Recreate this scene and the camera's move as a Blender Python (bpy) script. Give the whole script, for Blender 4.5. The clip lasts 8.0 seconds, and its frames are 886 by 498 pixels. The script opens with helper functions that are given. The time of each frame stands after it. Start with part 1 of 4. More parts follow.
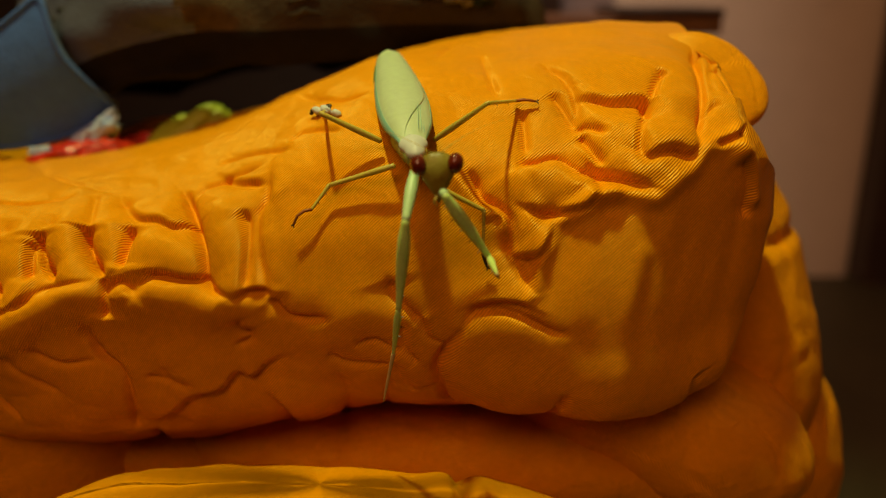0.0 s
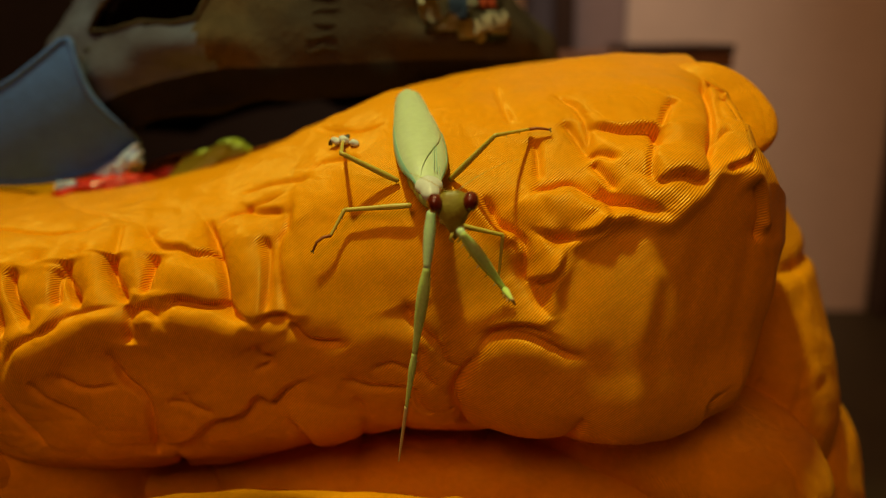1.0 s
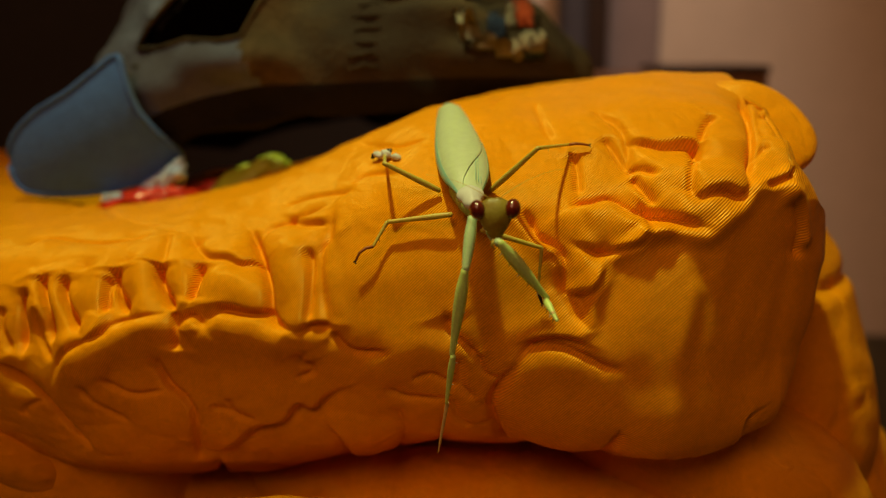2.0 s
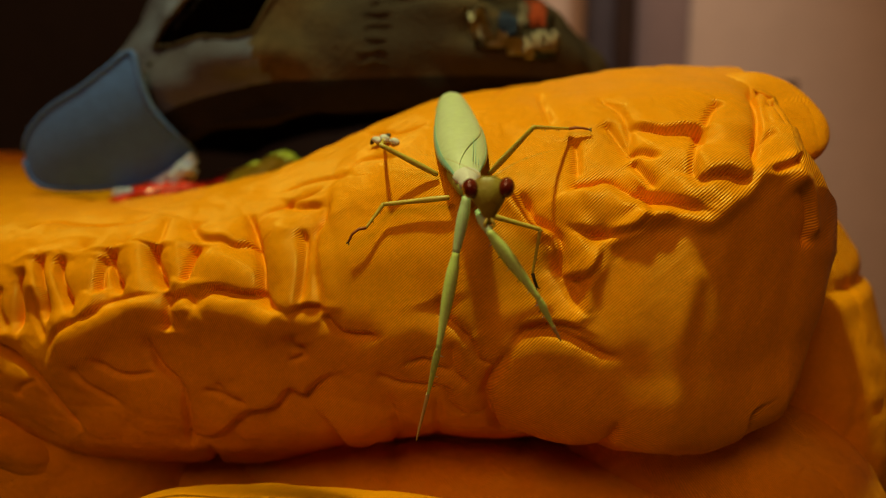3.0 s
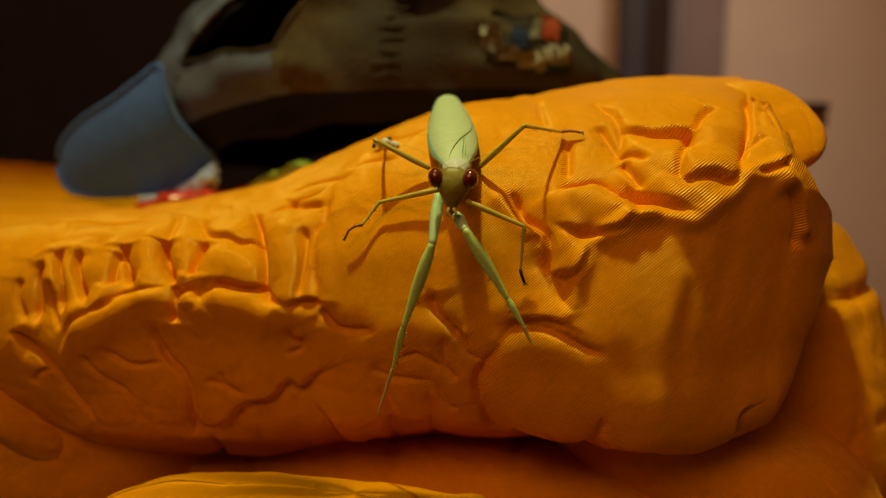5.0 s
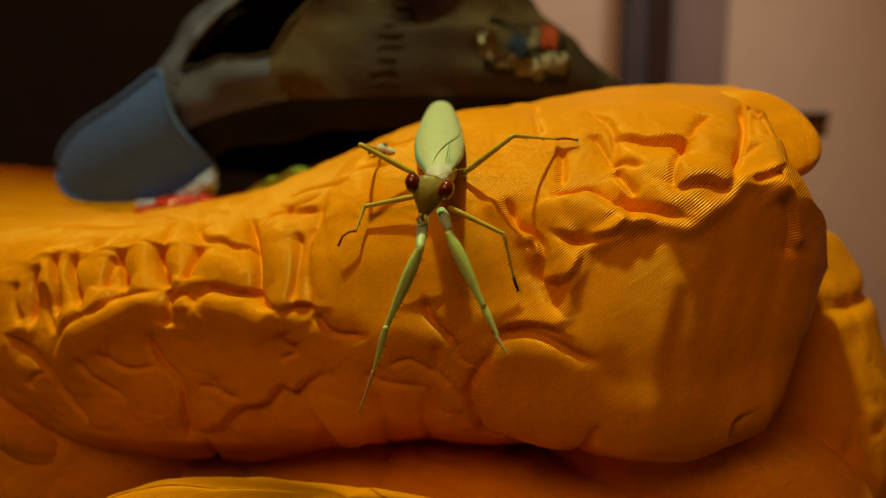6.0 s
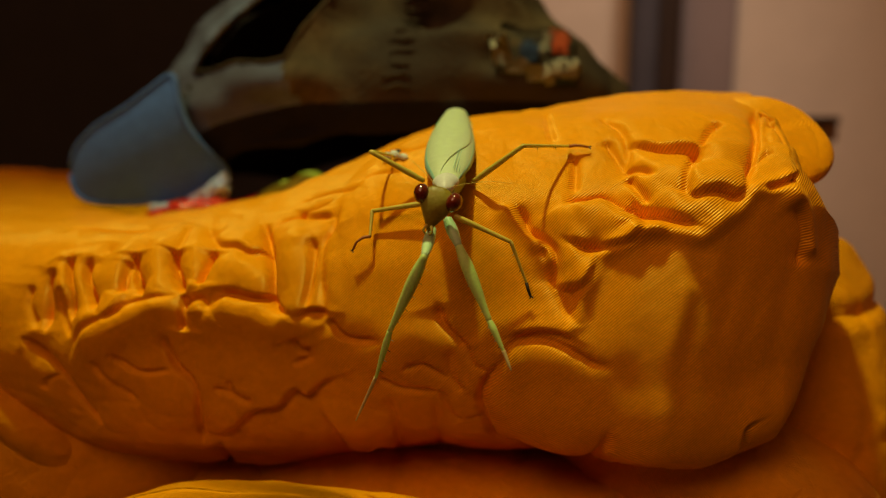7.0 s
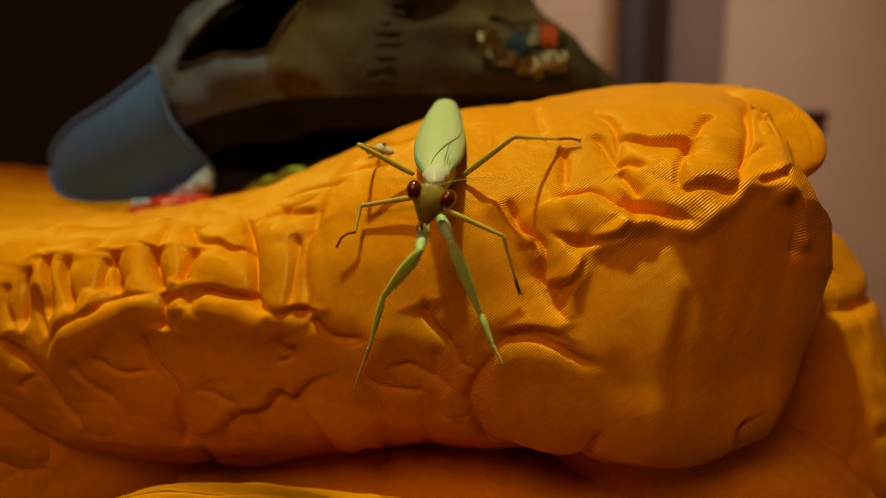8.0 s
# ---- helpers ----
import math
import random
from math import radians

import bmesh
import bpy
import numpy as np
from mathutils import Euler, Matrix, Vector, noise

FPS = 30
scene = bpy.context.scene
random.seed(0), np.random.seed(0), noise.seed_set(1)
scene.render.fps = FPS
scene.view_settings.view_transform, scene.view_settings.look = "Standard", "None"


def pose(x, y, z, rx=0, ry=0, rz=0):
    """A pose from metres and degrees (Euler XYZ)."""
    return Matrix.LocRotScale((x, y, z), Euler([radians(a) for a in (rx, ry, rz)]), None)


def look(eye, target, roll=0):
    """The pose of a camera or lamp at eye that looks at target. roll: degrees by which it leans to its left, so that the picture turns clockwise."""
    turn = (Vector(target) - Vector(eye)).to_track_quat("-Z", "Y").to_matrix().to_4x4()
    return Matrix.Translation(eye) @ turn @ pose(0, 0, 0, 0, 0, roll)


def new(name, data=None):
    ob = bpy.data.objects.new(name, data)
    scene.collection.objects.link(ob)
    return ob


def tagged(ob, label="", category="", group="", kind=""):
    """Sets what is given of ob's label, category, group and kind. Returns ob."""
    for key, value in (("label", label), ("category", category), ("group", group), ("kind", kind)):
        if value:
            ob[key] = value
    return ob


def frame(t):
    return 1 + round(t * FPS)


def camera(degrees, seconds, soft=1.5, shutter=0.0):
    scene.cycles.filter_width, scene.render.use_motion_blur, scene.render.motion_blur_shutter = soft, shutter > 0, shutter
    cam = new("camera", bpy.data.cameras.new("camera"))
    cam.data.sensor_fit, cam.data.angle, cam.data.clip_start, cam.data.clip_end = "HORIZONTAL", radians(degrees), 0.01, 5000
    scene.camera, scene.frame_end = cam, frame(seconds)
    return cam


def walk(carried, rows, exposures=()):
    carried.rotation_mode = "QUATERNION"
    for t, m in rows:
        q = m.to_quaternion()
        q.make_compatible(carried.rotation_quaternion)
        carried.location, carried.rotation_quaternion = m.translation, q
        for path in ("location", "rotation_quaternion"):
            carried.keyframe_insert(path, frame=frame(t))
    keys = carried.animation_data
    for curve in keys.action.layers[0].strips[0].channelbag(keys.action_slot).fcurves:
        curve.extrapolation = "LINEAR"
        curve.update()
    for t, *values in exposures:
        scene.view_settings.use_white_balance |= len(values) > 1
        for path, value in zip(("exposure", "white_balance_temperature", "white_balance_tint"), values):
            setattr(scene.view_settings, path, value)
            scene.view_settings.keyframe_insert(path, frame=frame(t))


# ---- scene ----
cam = camera(57.2, 8.0, soft=1.1)
cam.data.dof.use_dof, cam.data.dof.focus_distance, cam.data.dof.aperture_fstop = True, 0.136, 10
PATH = [
    (0, (0.00170, 0.00108, 0.12032), (-0.00535, 0.95291, -0.18622), -0.05),
    (0.5, (0.00435, -0.00048, 0.11794), (-0.00206, 0.96028, -0.15936), -0.17),
    (1, (0.00159, -0.00220, 0.11881), (-0.02421, 0.96305, -0.14125), -0.73),
    (1.5, (-0.00116, -0.00524, 0.12090), (-0.03970, 0.96175, -0.13099), -0.80),
    (3, (0.00587, -0.00337, 0.10981), (-0.09424, 0.97111, -0.09115), -0.17),
    (3.5, (0.01045, -0.00586, 0.10989), (-0.08500, 0.97022, -0.08544), -0.61),
    (4, (0.01140, -0.00940, 0.11015), (-0.09536, 0.96759, -0.07447), -0.48),
    (4.5, (0.01350, -0.00811, 0.10705), (-0.11696, 0.96583, -0.07844), -0.51),
    (5, (0.01519, -0.00749, 0.10556), (-0.13902, 0.96619, -0.06224), 0.01),
    (6.5, (0.01684, -0.00773, 0.10526), (-0.14215, 0.96688, -0.05235), 0.50),
    (7, (0.01563, -0.00839, 0.10635), (-0.14958, 0.96525, -0.05094), 0.55),
    (7.5, (0.01553, -0.00609, 0.10537), (-0.14185, 0.96894, -0.05131), 0.42),
    (8, (0.01549, -0.00513, 0.10563), (-0.13653, 0.97004, -0.05544), 0.46),
]
walk(cam, [(t, look(eye, target, roll)) for t, eye, target, roll in PATH])

# ---- light: one overhead spot, two added fill lamps, and the dim room round them ----
world = bpy.data.worlds.new("room_glow")
scene.world = world
world.use_nodes = True
world.node_tree.nodes["Background"].inputs[0].default_value = (1.0, 0.62, 0.34, 1)
world.node_tree.nodes["Background"].inputs[1].default_value = 0.06
scene.view_settings.exposure = 0.0


def lamp(name, kind, place, target, watts, colour, soft, cone=40):
    data = bpy.data.lights.new(name, kind)
    data.energy, data.color, data.shadow_soft_size = watts, colour, soft
    if kind == "SPOT":
        data.spot_size, data.spot_blend = radians(cone), 1.0
    ob = new(name, data)
    ob.matrix_basis = look(place, target)
    return ob


# The narrow cone stands in for darkening towards the edges of the view.
lamp("pendant_lamp", "SPOT", (-0.13, 0.14, 0.92), (0.0, 0.145, 0.09), 21.5, (0.97, 1.0, 0.36), 0.02, 30)
# Unseen fill added at the front left to brighten the shaded cloth.
lamp("front_fill", "POINT", (-0.36, -0.82, 1.10), (0, 0, 0), 17.5, (1.0, 0.47, 0.22), 0.35)
# Unseen spot added to brighten the wall alone, aimed clear of the pile.
lamp("wall_fill", "SPOT", (0.10, 0.30, 0.70), (0.03, 0.61, 0.06), 6.8, (1.0, 0.76, 0.58), 0.03, 46)


# ---- materials ----
def shader(name, colour, rough=0.6, spread=0.12, scale=60.0, bump=0.0, bump_scale=400.0, metal=0.0, sheen=0.0, spec=0.5, coat=0.0, weave=None, see=0.0, gleam=(1, 1, 1), flesh=0.0, second=None):
    """A material whose colour drifts by spread at two sizes, with fine relief; weave: (period in mm, slope in degrees, depth in metres)."""
    m = bpy.data.materials.new(name)
    m.use_nodes = True
    nodes, link = m.node_tree.nodes, m.node_tree.links.new
    b = nodes["Principled BSDF"]
    b.inputs["Roughness"].default_value, b.inputs["Metallic"].default_value = rough, metal
    b.inputs["Sheen Weight"].default_value, b.inputs["Specular IOR Level"].default_value = sheen, spec
    b.inputs["Coat Weight"].default_value, b.inputs["Transmission Weight"].default_value = coat, see
    b.inputs["Subsurface Weight"].default_value, b.inputs["Subsurface Scale"].default_value = flesh, 0.0015
    b.inputs["Subsurface Radius"].default_value = (0.8, 1.0, 0.4)
    b.inputs["Specular Tint"].default_value = (*gleam, 1)
    place = nodes.new("ShaderNodeTexCoord")
    tones = []
    for size in (scale, scale * 7):
        n = nodes.new("ShaderNodeTexNoise")
        n.inputs["Scale"].default_value, n.inputs["Detail"].default_value = size, 4
        link(place.outputs["Object"], n.inputs["Vector"])
        tones.append(n)
    add = nodes.new("ShaderNodeMath")
    link(tones[0].outputs[0], add.inputs[0])
    link(tones[1].outputs[0], add.inputs[1])
    ramp = nodes.new("ShaderNodeMapRange")
    ramp.inputs[1].default_value, ramp.inputs[2].default_value = 0.6, 1.4
    ramp.inputs[3].default_value, ramp.inputs[4].default_value = 1 - spread, 1 + spread
    link(add.outputs[0], ramp.inputs[0])
    mix = nodes.new("ShaderNodeVectorMath")
    mix.operation = "SCALE"
    mix.inputs[0].default_value = colour
    link(ramp.outputs[0], mix.inputs["Scale"])
    out = mix.outputs[0]
    if second:
        worn = nodes.new("ShaderNodeTexNoise")
        worn.inputs["Scale"].default_value, worn.inputs["Detail"].default_value = scale * 0.6, 3
        link(place.outputs["Object"], worn.inputs["Vector"])
        sharp = nodes.new("ShaderNodeMapRange")
        sharp.inputs[1].default_value, sharp.inputs[2].default_value = 0.42, 0.6
        link(worn.outputs[0], sharp.inputs[0])
        both = nodes.new("ShaderNodeMix")
        both.data_type = "RGBA"
        both.inputs["B"].default_value = (*second, 1)
        link(sharp.outputs[0], both.inputs["Factor"])
        link(out, both.inputs["A"])
        out = both.outputs["Result"]
    link(out, b.inputs["Base Color"])
    relief = nodes.new("ShaderNodeBump")
    if weave:
        b.inputs["Coat Roughness"].default_value = 0.34
        link(relief.outputs[0], b.inputs["Coat Normal"])
        turn = nodes.new("ShaderNodeMapping")
        turn.inputs["Rotation"].default_value = (0, 0, radians(weave[1]))
        link(place.outputs["UV"], turn.inputs["Vector"])
        w = nodes.new("ShaderNodeTexWave")
        w.bands_direction = "Y"
        w.inputs["Scale"].default_value, w.inputs["Distortion"].default_value = 0.31416 / weave[0], 0.5
        w.inputs["Detail Scale"].default_value, w.inputs["Detail"].default_value = 0.6, 2
        link(turn.outputs[0], w.inputs["Vector"])
        relief.inputs["Distance"].default_value, relief.inputs["Strength"].default_value = weave[2], 1
        link(w.outputs["Fac"], relief.inputs["Height"])
        # valleys coloured darker for shade, tops lighter; single threads break up along their length
        slub = nodes.new("ShaderNodeTexNoise")
        slub.inputs["Scale"].default_value, slub.inputs["Detail"].default_value = 1.6, 3
        link(place.outputs["UV"], slub.inputs["Vector"])
        thread = nodes.new("ShaderNodeMath")
        thread.operation = "MULTIPLY"
        link(w.outputs["Fac"], thread.inputs[0])
        link(slub.outputs[0], thread.inputs[1])
        shade = nodes.new("ShaderNodeMapRange")
        shade.inputs[1].default_value, shade.inputs[2].default_value = 0.0, 0.6
        shade.inputs[3].default_value, shade.inputs[4].default_value = 0.82, 1.10
        link(thread.outputs[0], shade.inputs[0])
        rib_shading = nodes.new("ShaderNodeVectorMath")
        rib_shading.operation = "SCALE"
        link(out, rib_shading.inputs[0])
        link(shade.outputs[0], rib_shading.inputs["Scale"])
        link(rib_shading.outputs[0], b.inputs["Base Color"])
        # fine crinkles of the cloth under the weave
        crinkle, soft = nodes.new("ShaderNodeTexNoise"), nodes.new("ShaderNodeBump")
        crinkle.inputs["Scale"].default_value, crinkle.inputs["Detail"].default_value = 260, 3
        crinkle.inputs["Distortion"].default_value = 0.6
        link(place.outputs["Object"], crinkle.inputs["Vector"])
        soft.inputs["Distance"].default_value, soft.inputs["Strength"].default_value = 0.00045, 1
        link(crinkle.outputs[0], soft.inputs["Height"])
        link(soft.outputs[0], relief.inputs["Normal"])
        link(relief.outputs[0], b.inputs["Normal"])
    elif bump:
        n = nodes.new("ShaderNodeTexNoise")
        n.inputs["Scale"].default_value, n.inputs["Detail"].default_value = bump_scale, 6
        link(place.outputs["Object"], n.inputs["Vector"])
        relief.inputs["Distance"].default_value, relief.inputs["Strength"].default_value = bump, 1
        link(n.outputs[0], relief.inputs["Height"])
        link(relief.outputs[0], b.inputs["Normal"])
    return m


SATIN = shader("orange_satin_twill", (0.94, 0.352, 0.0002), 0.40, 0.09, 90, spec=0.6, coat=0.03, weave=(0.40, 40, 0.000085), gleam=(1.0, 0.82, 0.06))
WALL = shader("cream_wall_paint", (0.84, 0.73, 0.60), 0.85, 0.05, 8, bump=0.0006, bump_scale=120, spec=0.2)
POST = shader("dark_stained_wood", (0.045, 0.026, 0.018), 0.5, 0.3, 25, bump=0.0004, bump_scale=90)
SLATE = shader("blue_grey_strip", (0.085, 0.085, 0.11), 0.7, 0.15, 25)
GREYPAINT = shader("grey_violet_paint", (0.33, 0.27, 0.27), 0.8, 0.08, 20)
TABLE = shader("dark_olive_tabletop", (0.055, 0.048, 0.022), 0.6, 0.2, 14, bump=0.0002)
DARKWALL = shader("near_black_brown", (0.016, 0.011, 0.007), 0.8, 0.3, 10)
CANVAS = shader("olive_brown_canvas", (0.078, 0.056, 0.032), 0.95, 0.5, 40, bump=0.0006, bump_scale=900, spec=0.08, second=(0.040, 0.031, 0.026))
GREYCANVAS = shader("greyer_canvas", (0.095, 0.115, 0.20), 0.95, 0.4, 40, bump=0.0006, bump_scale=900, spec=0.08, second=(0.065, 0.065, 0.10))
SHADE_LINING = shader("shade_dark_lining", (0.012, 0.010, 0.010), 0.95, 0.2, 60, spec=0.1)
BRIM = shader("grey_blue_canvas", (0.055, 0.140, 0.52), 0.85, 0.15, 50, bump=0.0003, bump_scale=1200, spec=0.2, sheen=0.1)


# ---- building helpers ----
def part(name, bm, material, parent=None, label=""):
    me = bpy.data.meshes.new(name)
    bm.normal_update()
    bm.to_mesh(me)
    bm.free()
    for p in me.polygons:
        p.use_smooth = True
    me.materials.append(material)
    ob = new(name, me)
    ob.parent = parent
    return tagged(ob, label)


def thing(name, label, category, place=(0, 0, 0), group="", kind=""):
    ob = new(name)
    ob.empty_display_size = 0.01
    ob.location = place
    return tagged(ob, label, category, group, kind)


def sheet(name, p, uv, material, parent=None, label="", wrap=False):
    """One smooth mesh from a grid of places p[i, j] in metres; wrap: the rows close on themselves."""
    n, m = p.shape[:2]
    k = np.arange(n * m).reshape(n, m)
    if wrap:
        k = np.concatenate([k, k[:, :1]], 1)
    quads = np.stack([k[:-1, :-1], k[1:, :-1], k[1:, 1:], k[:-1, 1:]], -1).reshape(-1, 4)
    me = bpy.data.meshes.new(name)
    me.from_pydata(p.reshape(-1, 3).tolist(), [], quads.tolist())
    if uv is not None:
        layer = me.uv_layers.new(name="weave")
        layer.data.foreach_set("uv", uv.reshape(-1, 2)[quads.reshape(-1)].astype(np.float32).reshape(-1))
    me.polygons.foreach_set("use_smooth", np.ones(len(quads), bool))
    me.materials.append(material)
    ob = new(name, me)
    ob.parent = parent
    return tagged(ob, label)


def box(bm, size, m=Matrix(), bevel=0.0):
    got = bmesh.ops.create_cube(bm, size=1, matrix=m @ Matrix.Diagonal((*size, 1)))
    if bevel:
        edges = list({e for v in got["verts"] for e in v.link_edges})
        bmesh.ops.bevel(bm, geom=edges, offset=bevel, segments=3, affect="EDGES", profile=0.5)
    return bm


def ripple(p, seed, sizes, amount):
    """Sums of plane waves at places p (mm): a cheap smooth noise of about the given size in mm."""
    rng = np.random.default_rng(seed)
    out = np.zeros(p.shape[:-1])
    for size in sizes:
        for _ in range(6):
            way = rng.normal(size=3)
            way *= 2 * np.pi / size / np.linalg.norm(way)
            out += np.sin(p @ way + rng.uniform(0, 6.3)) * size / sizes[0]
    return out * amount / 3


def wrinkles(p, seed, size, width):
    """A web of thin valleys, 0 to -1: the zero lines of smooth noise, drawn out along x."""
    q = p * (0.6, 1.0, 1.0) + ripple(p, seed + 50, (size * 0.7,), size * 0.06)[..., None]
    out = np.zeros(p.shape[:-1])
    for k in range(2):
        n = ripple(q, seed + k, (size, size * 0.6), 1.0)
        strength = 0.5 + 0.5 * np.tanh(1.5 * ripple(p, seed + 20 + k, (size * 1.3,), 1.0))
        out -= strength * (0.6 * np.exp(-np.abs(n) / (0.12 * width)) + 0.5 * np.exp(-(n / (0.5 * width)) ** 2))
    return out


def normals(p):
    a, b = np.gradient(p, axis=0), np.gradient(p, axis=1)
    n = np.cross(a, b)
    return n / np.maximum(np.linalg.norm(n, axis=-1, keepdims=True), 1e-9)


# ---- the room ----
def structure(name, bm, material, label, category):
    ob = part(name, bm, material)
    for p in ob.data.polygons:
        p.use_smooth = False
    return tagged(ob, label, category, kind="structure")


TOP = -0.09
structure("floor", box(bmesh.new(), (4, 4, 0.04), pose(0, 0, -0.80)), DARKWALL, "dark floor far below the table", "floor")
structure("wall_north", box(bmesh.new(), (2.01, 0.06, 2.4), pose(0.965, 0.65, 0.38)), WALL, "cream painted wall in warm lamplight", "wall")
# Near-black brown section that meets the cream wall at x = -0.04.
structure("wall_north_dark", box(bmesh.new(), (1.96, 0.06, 2.4), pose(-1.02, 0.64, 0.38)), DARKWALL, "near-black brown wall section", "wall")
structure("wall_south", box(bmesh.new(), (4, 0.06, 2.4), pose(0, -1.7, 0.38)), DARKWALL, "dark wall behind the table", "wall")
structure("wall_east", box(bmesh.new(), (0.06, 4, 2.4), pose(2.0, 0, 0.38)), WALL, "cream painted side wall", "wall")
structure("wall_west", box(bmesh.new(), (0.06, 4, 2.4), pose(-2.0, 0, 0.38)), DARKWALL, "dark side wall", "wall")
structure("ceiling", box(bmesh.new(), (4, 4, 0.06), pose(0, 0, 1.6)), WALL, "cream ceiling", "ceiling")

# ---- the quilted fold ----
# cross-sections (y, z) of the fold in mm, from the back over the top and down the front, at stations along x (mm)
STATIONS = {}
STATIONS[-200] = [(300, 84), (250, 89), (210, 87), (172, 82.5), (148, 78), (135, 71), (131, 62), (135, 54), (143, 46), (158, 40)]
STATIONS[-110] = [(300, 66), (250, 75), (210, 78.5), (172, 80.5), (147, 79.5), (134, 74), (129.5, 65.5), (132, 55), (139, 45), (154, 38)]
STATIONS[-80] = [(300, 68), (250, 78), (210, 81), (170, 83.5), (145, 83.5), (132.5, 78), (127.5, 68), (126, 56), (130, 43), (143, 33)]
STATIONS[-45] = [(300, 85), (240, 89), (195, 91.5), (166, 91), (145, 87.5), (132.3, 80), (127.5, 71), (126, 58), (130.5, 44), (144, 35)]
STATIONS[-15] = [(300, 95), (230, 103), (185, 106), (160, 104.5), (143, 99.5), (131, 89), (126.5, 77), (126.5, 63), (132, 49), (150, 40)]
STATIONS[30] = [(300, 98), (230, 109), (190, 113), (165, 111), (145, 105), (133.5, 94.5), (125.5, 80), (122.5, 65), (123.5, 50.8), (144, 41)]
STATIONS[36] = [(300, 98), (230, 109), (190, 113), (165, 111), (145, 105), (131, 94.5), (127.8, 79.5), (126.3, 64), (127.2, 48.3), (148, 40)]
STATIONS[46] = [(300, 98), (230, 109), (190, 113), (165, 110.5), (145.5, 105), (134, 95), (132.6, 80.5), (131.6, 65), (132.2, 51), (152, 43)]
STATIONS[57] = [(300, 98), (230, 109), (190, 112.5), (165, 110), (146.5, 104.5), (140.5, 95.5), (141, 81), (139.5, 67), (140, 54), (158, 45)]
X0, X1 = 51.0, 66.0
CENTRE = np.array([172.0, 74.0])

def spline(table, k):
    """Catmull-Rom through the rows of a table at the places k."""
    table = np.asarray(table, float)
    n = len(table) - 1
    i = np.clip(np.floor(k).astype(int), 0, n - 1)
    f = (k - i)[..., None]
    a, b, c, d = (table[np.clip(i + j, 0, n)] for j in (-1, 0, 1, 2))
    return 0.5 * (2 * b + (c - a) * f + (2 * a - 5 * b + 4 * c - d) * f ** 2 + (3 * b - a - 3 * c + d) * f ** 3)

def base(u, v):
    """Places (mm) on the smooth fold: u along x, v from 0 at the back to 9 under the front."""
    u, v = np.broadcast_arrays(np.asarray(u, float), np.asarray(v, float))
    xs = np.array(sorted(STATIONS), float)
    rows = np.stack([spline(STATIONS[int(x)], v) for x in xs])
    yz = 0.0
    for shift in np.linspace(-11, 11, 25):
        share = (13 - abs(shift) / 0.91667) / 169 * 16
        k = np.interp(u + shift, xs, np.arange(len(xs)))
        i = np.clip(np.floor(k).astype(int), 0, len(xs) - 2)
        f = (k - i)[..., None]
        pick = lambda j: np.take_along_axis(rows, np.broadcast_to(j[None, ..., None], (1, *u.shape, 2)), 0)[0]
        yz = yz + share / 16 * (pick(i) * (1 - f) + pick(i + 1) * f)
    # the rounded end on the right
    q = np.clip((u - X0) / (X1 - X0), 0, 1)
    yz = CENTRE + (yz - CENTRE) * (np.sqrt(np.maximum(1 - q ** 2.6, 0)))[..., None]
    reach = np.interp(v, [3, 3.8, 4.6, 5.2, 6, 7, 8, 9], [0.2, 0.25, 0.4, 1.0, 1.08, 0.85, 0.45, 0.2])
    x = np.where(u > X0, X0 + (u - X0) * reach, u)
    return np.concatenate([x[..., None], yz], -1)


U = np.concatenate([np.linspace(-195, -100, 150, endpoint=False), np.linspace(-100, X1, 580)])
V = np.concatenate([np.linspace(0, 3, 100, endpoint=False), np.linspace(3, 9, 440)])
UU, VV = np.meshgrid(U, V, indexing="ij")
SMOOTH = base(UU, VV)
LIFT = np.zeros(UU.shape)


def near(points, reach):
    """The slice of the grid round a stroke, the distances to it (mm), on which side of it each place lies, and how the stroke fades to its ends."""
    k = np.asarray(points, float)
    dense = spline(k, np.linspace(0, len(k) - 1, 12 * (len(k) - 1) + 1)) if len(k) > 2 else np.linspace(k[0], k[1], 13)
    line = base(dense[:, 0], dense[:, 1])
    i0, i1 = np.searchsorted(U, (dense[:, 0].min() - reach, dense[:, 0].max() + reach))
    j0, j1 = np.searchsorted(V, (dense[:, 1].min() - reach / 9, dense[:, 1].max() + reach / 9))
    cut = (slice(i0, i1), slice(j0, j1))
    p = SMOOTH[cut]
    best, side, fade = np.full(p.shape[:2], 1e9), np.zeros(p.shape[:2]), np.zeros(p.shape[:2])
    last = len(line) - 1
    for a in range(last):
        way = line[a + 1] - line[a]
        k = np.clip((p - line[a]) @ way / max(way @ way, 1e-9), 0, 1)
        d = np.linalg.norm(p - line[a] - k[..., None] * way, axis=-1)
        t = dense[min(a + 2, last)] - dense[max(a - 1, 0)]
        s = t[0] * (VV[cut] - dense[a, 1]) - t[1] * (UU[cut] - dense[a, 0])
        side = np.where(d < best, np.sign(s), side)
        fade = np.where(d < best, np.minimum(1.0, 0.25 + np.minimum(a + k, last - a - k) / (0.22 * last)), fade)
        best = np.minimum(best, d)
    return cut, best, side, fade


SEAMS = np.zeros(UU.shape)
joined = lambda a, b: (a ** 2.2 + b ** 2.2) ** (1 / 2.2)


def seam(depth, reach, *points):
    """A stitched valley: the padding swells away from it on both sides, with a tight groove at the thread."""
    cut, d, _, fade = near(points, reach * 6)
    SEAMS[cut] = joined(SEAMS[cut], depth * fade * (np.exp(-d / (1.5 * reach)) + 0.95 * np.exp(-(d / 0.55) ** 2)))


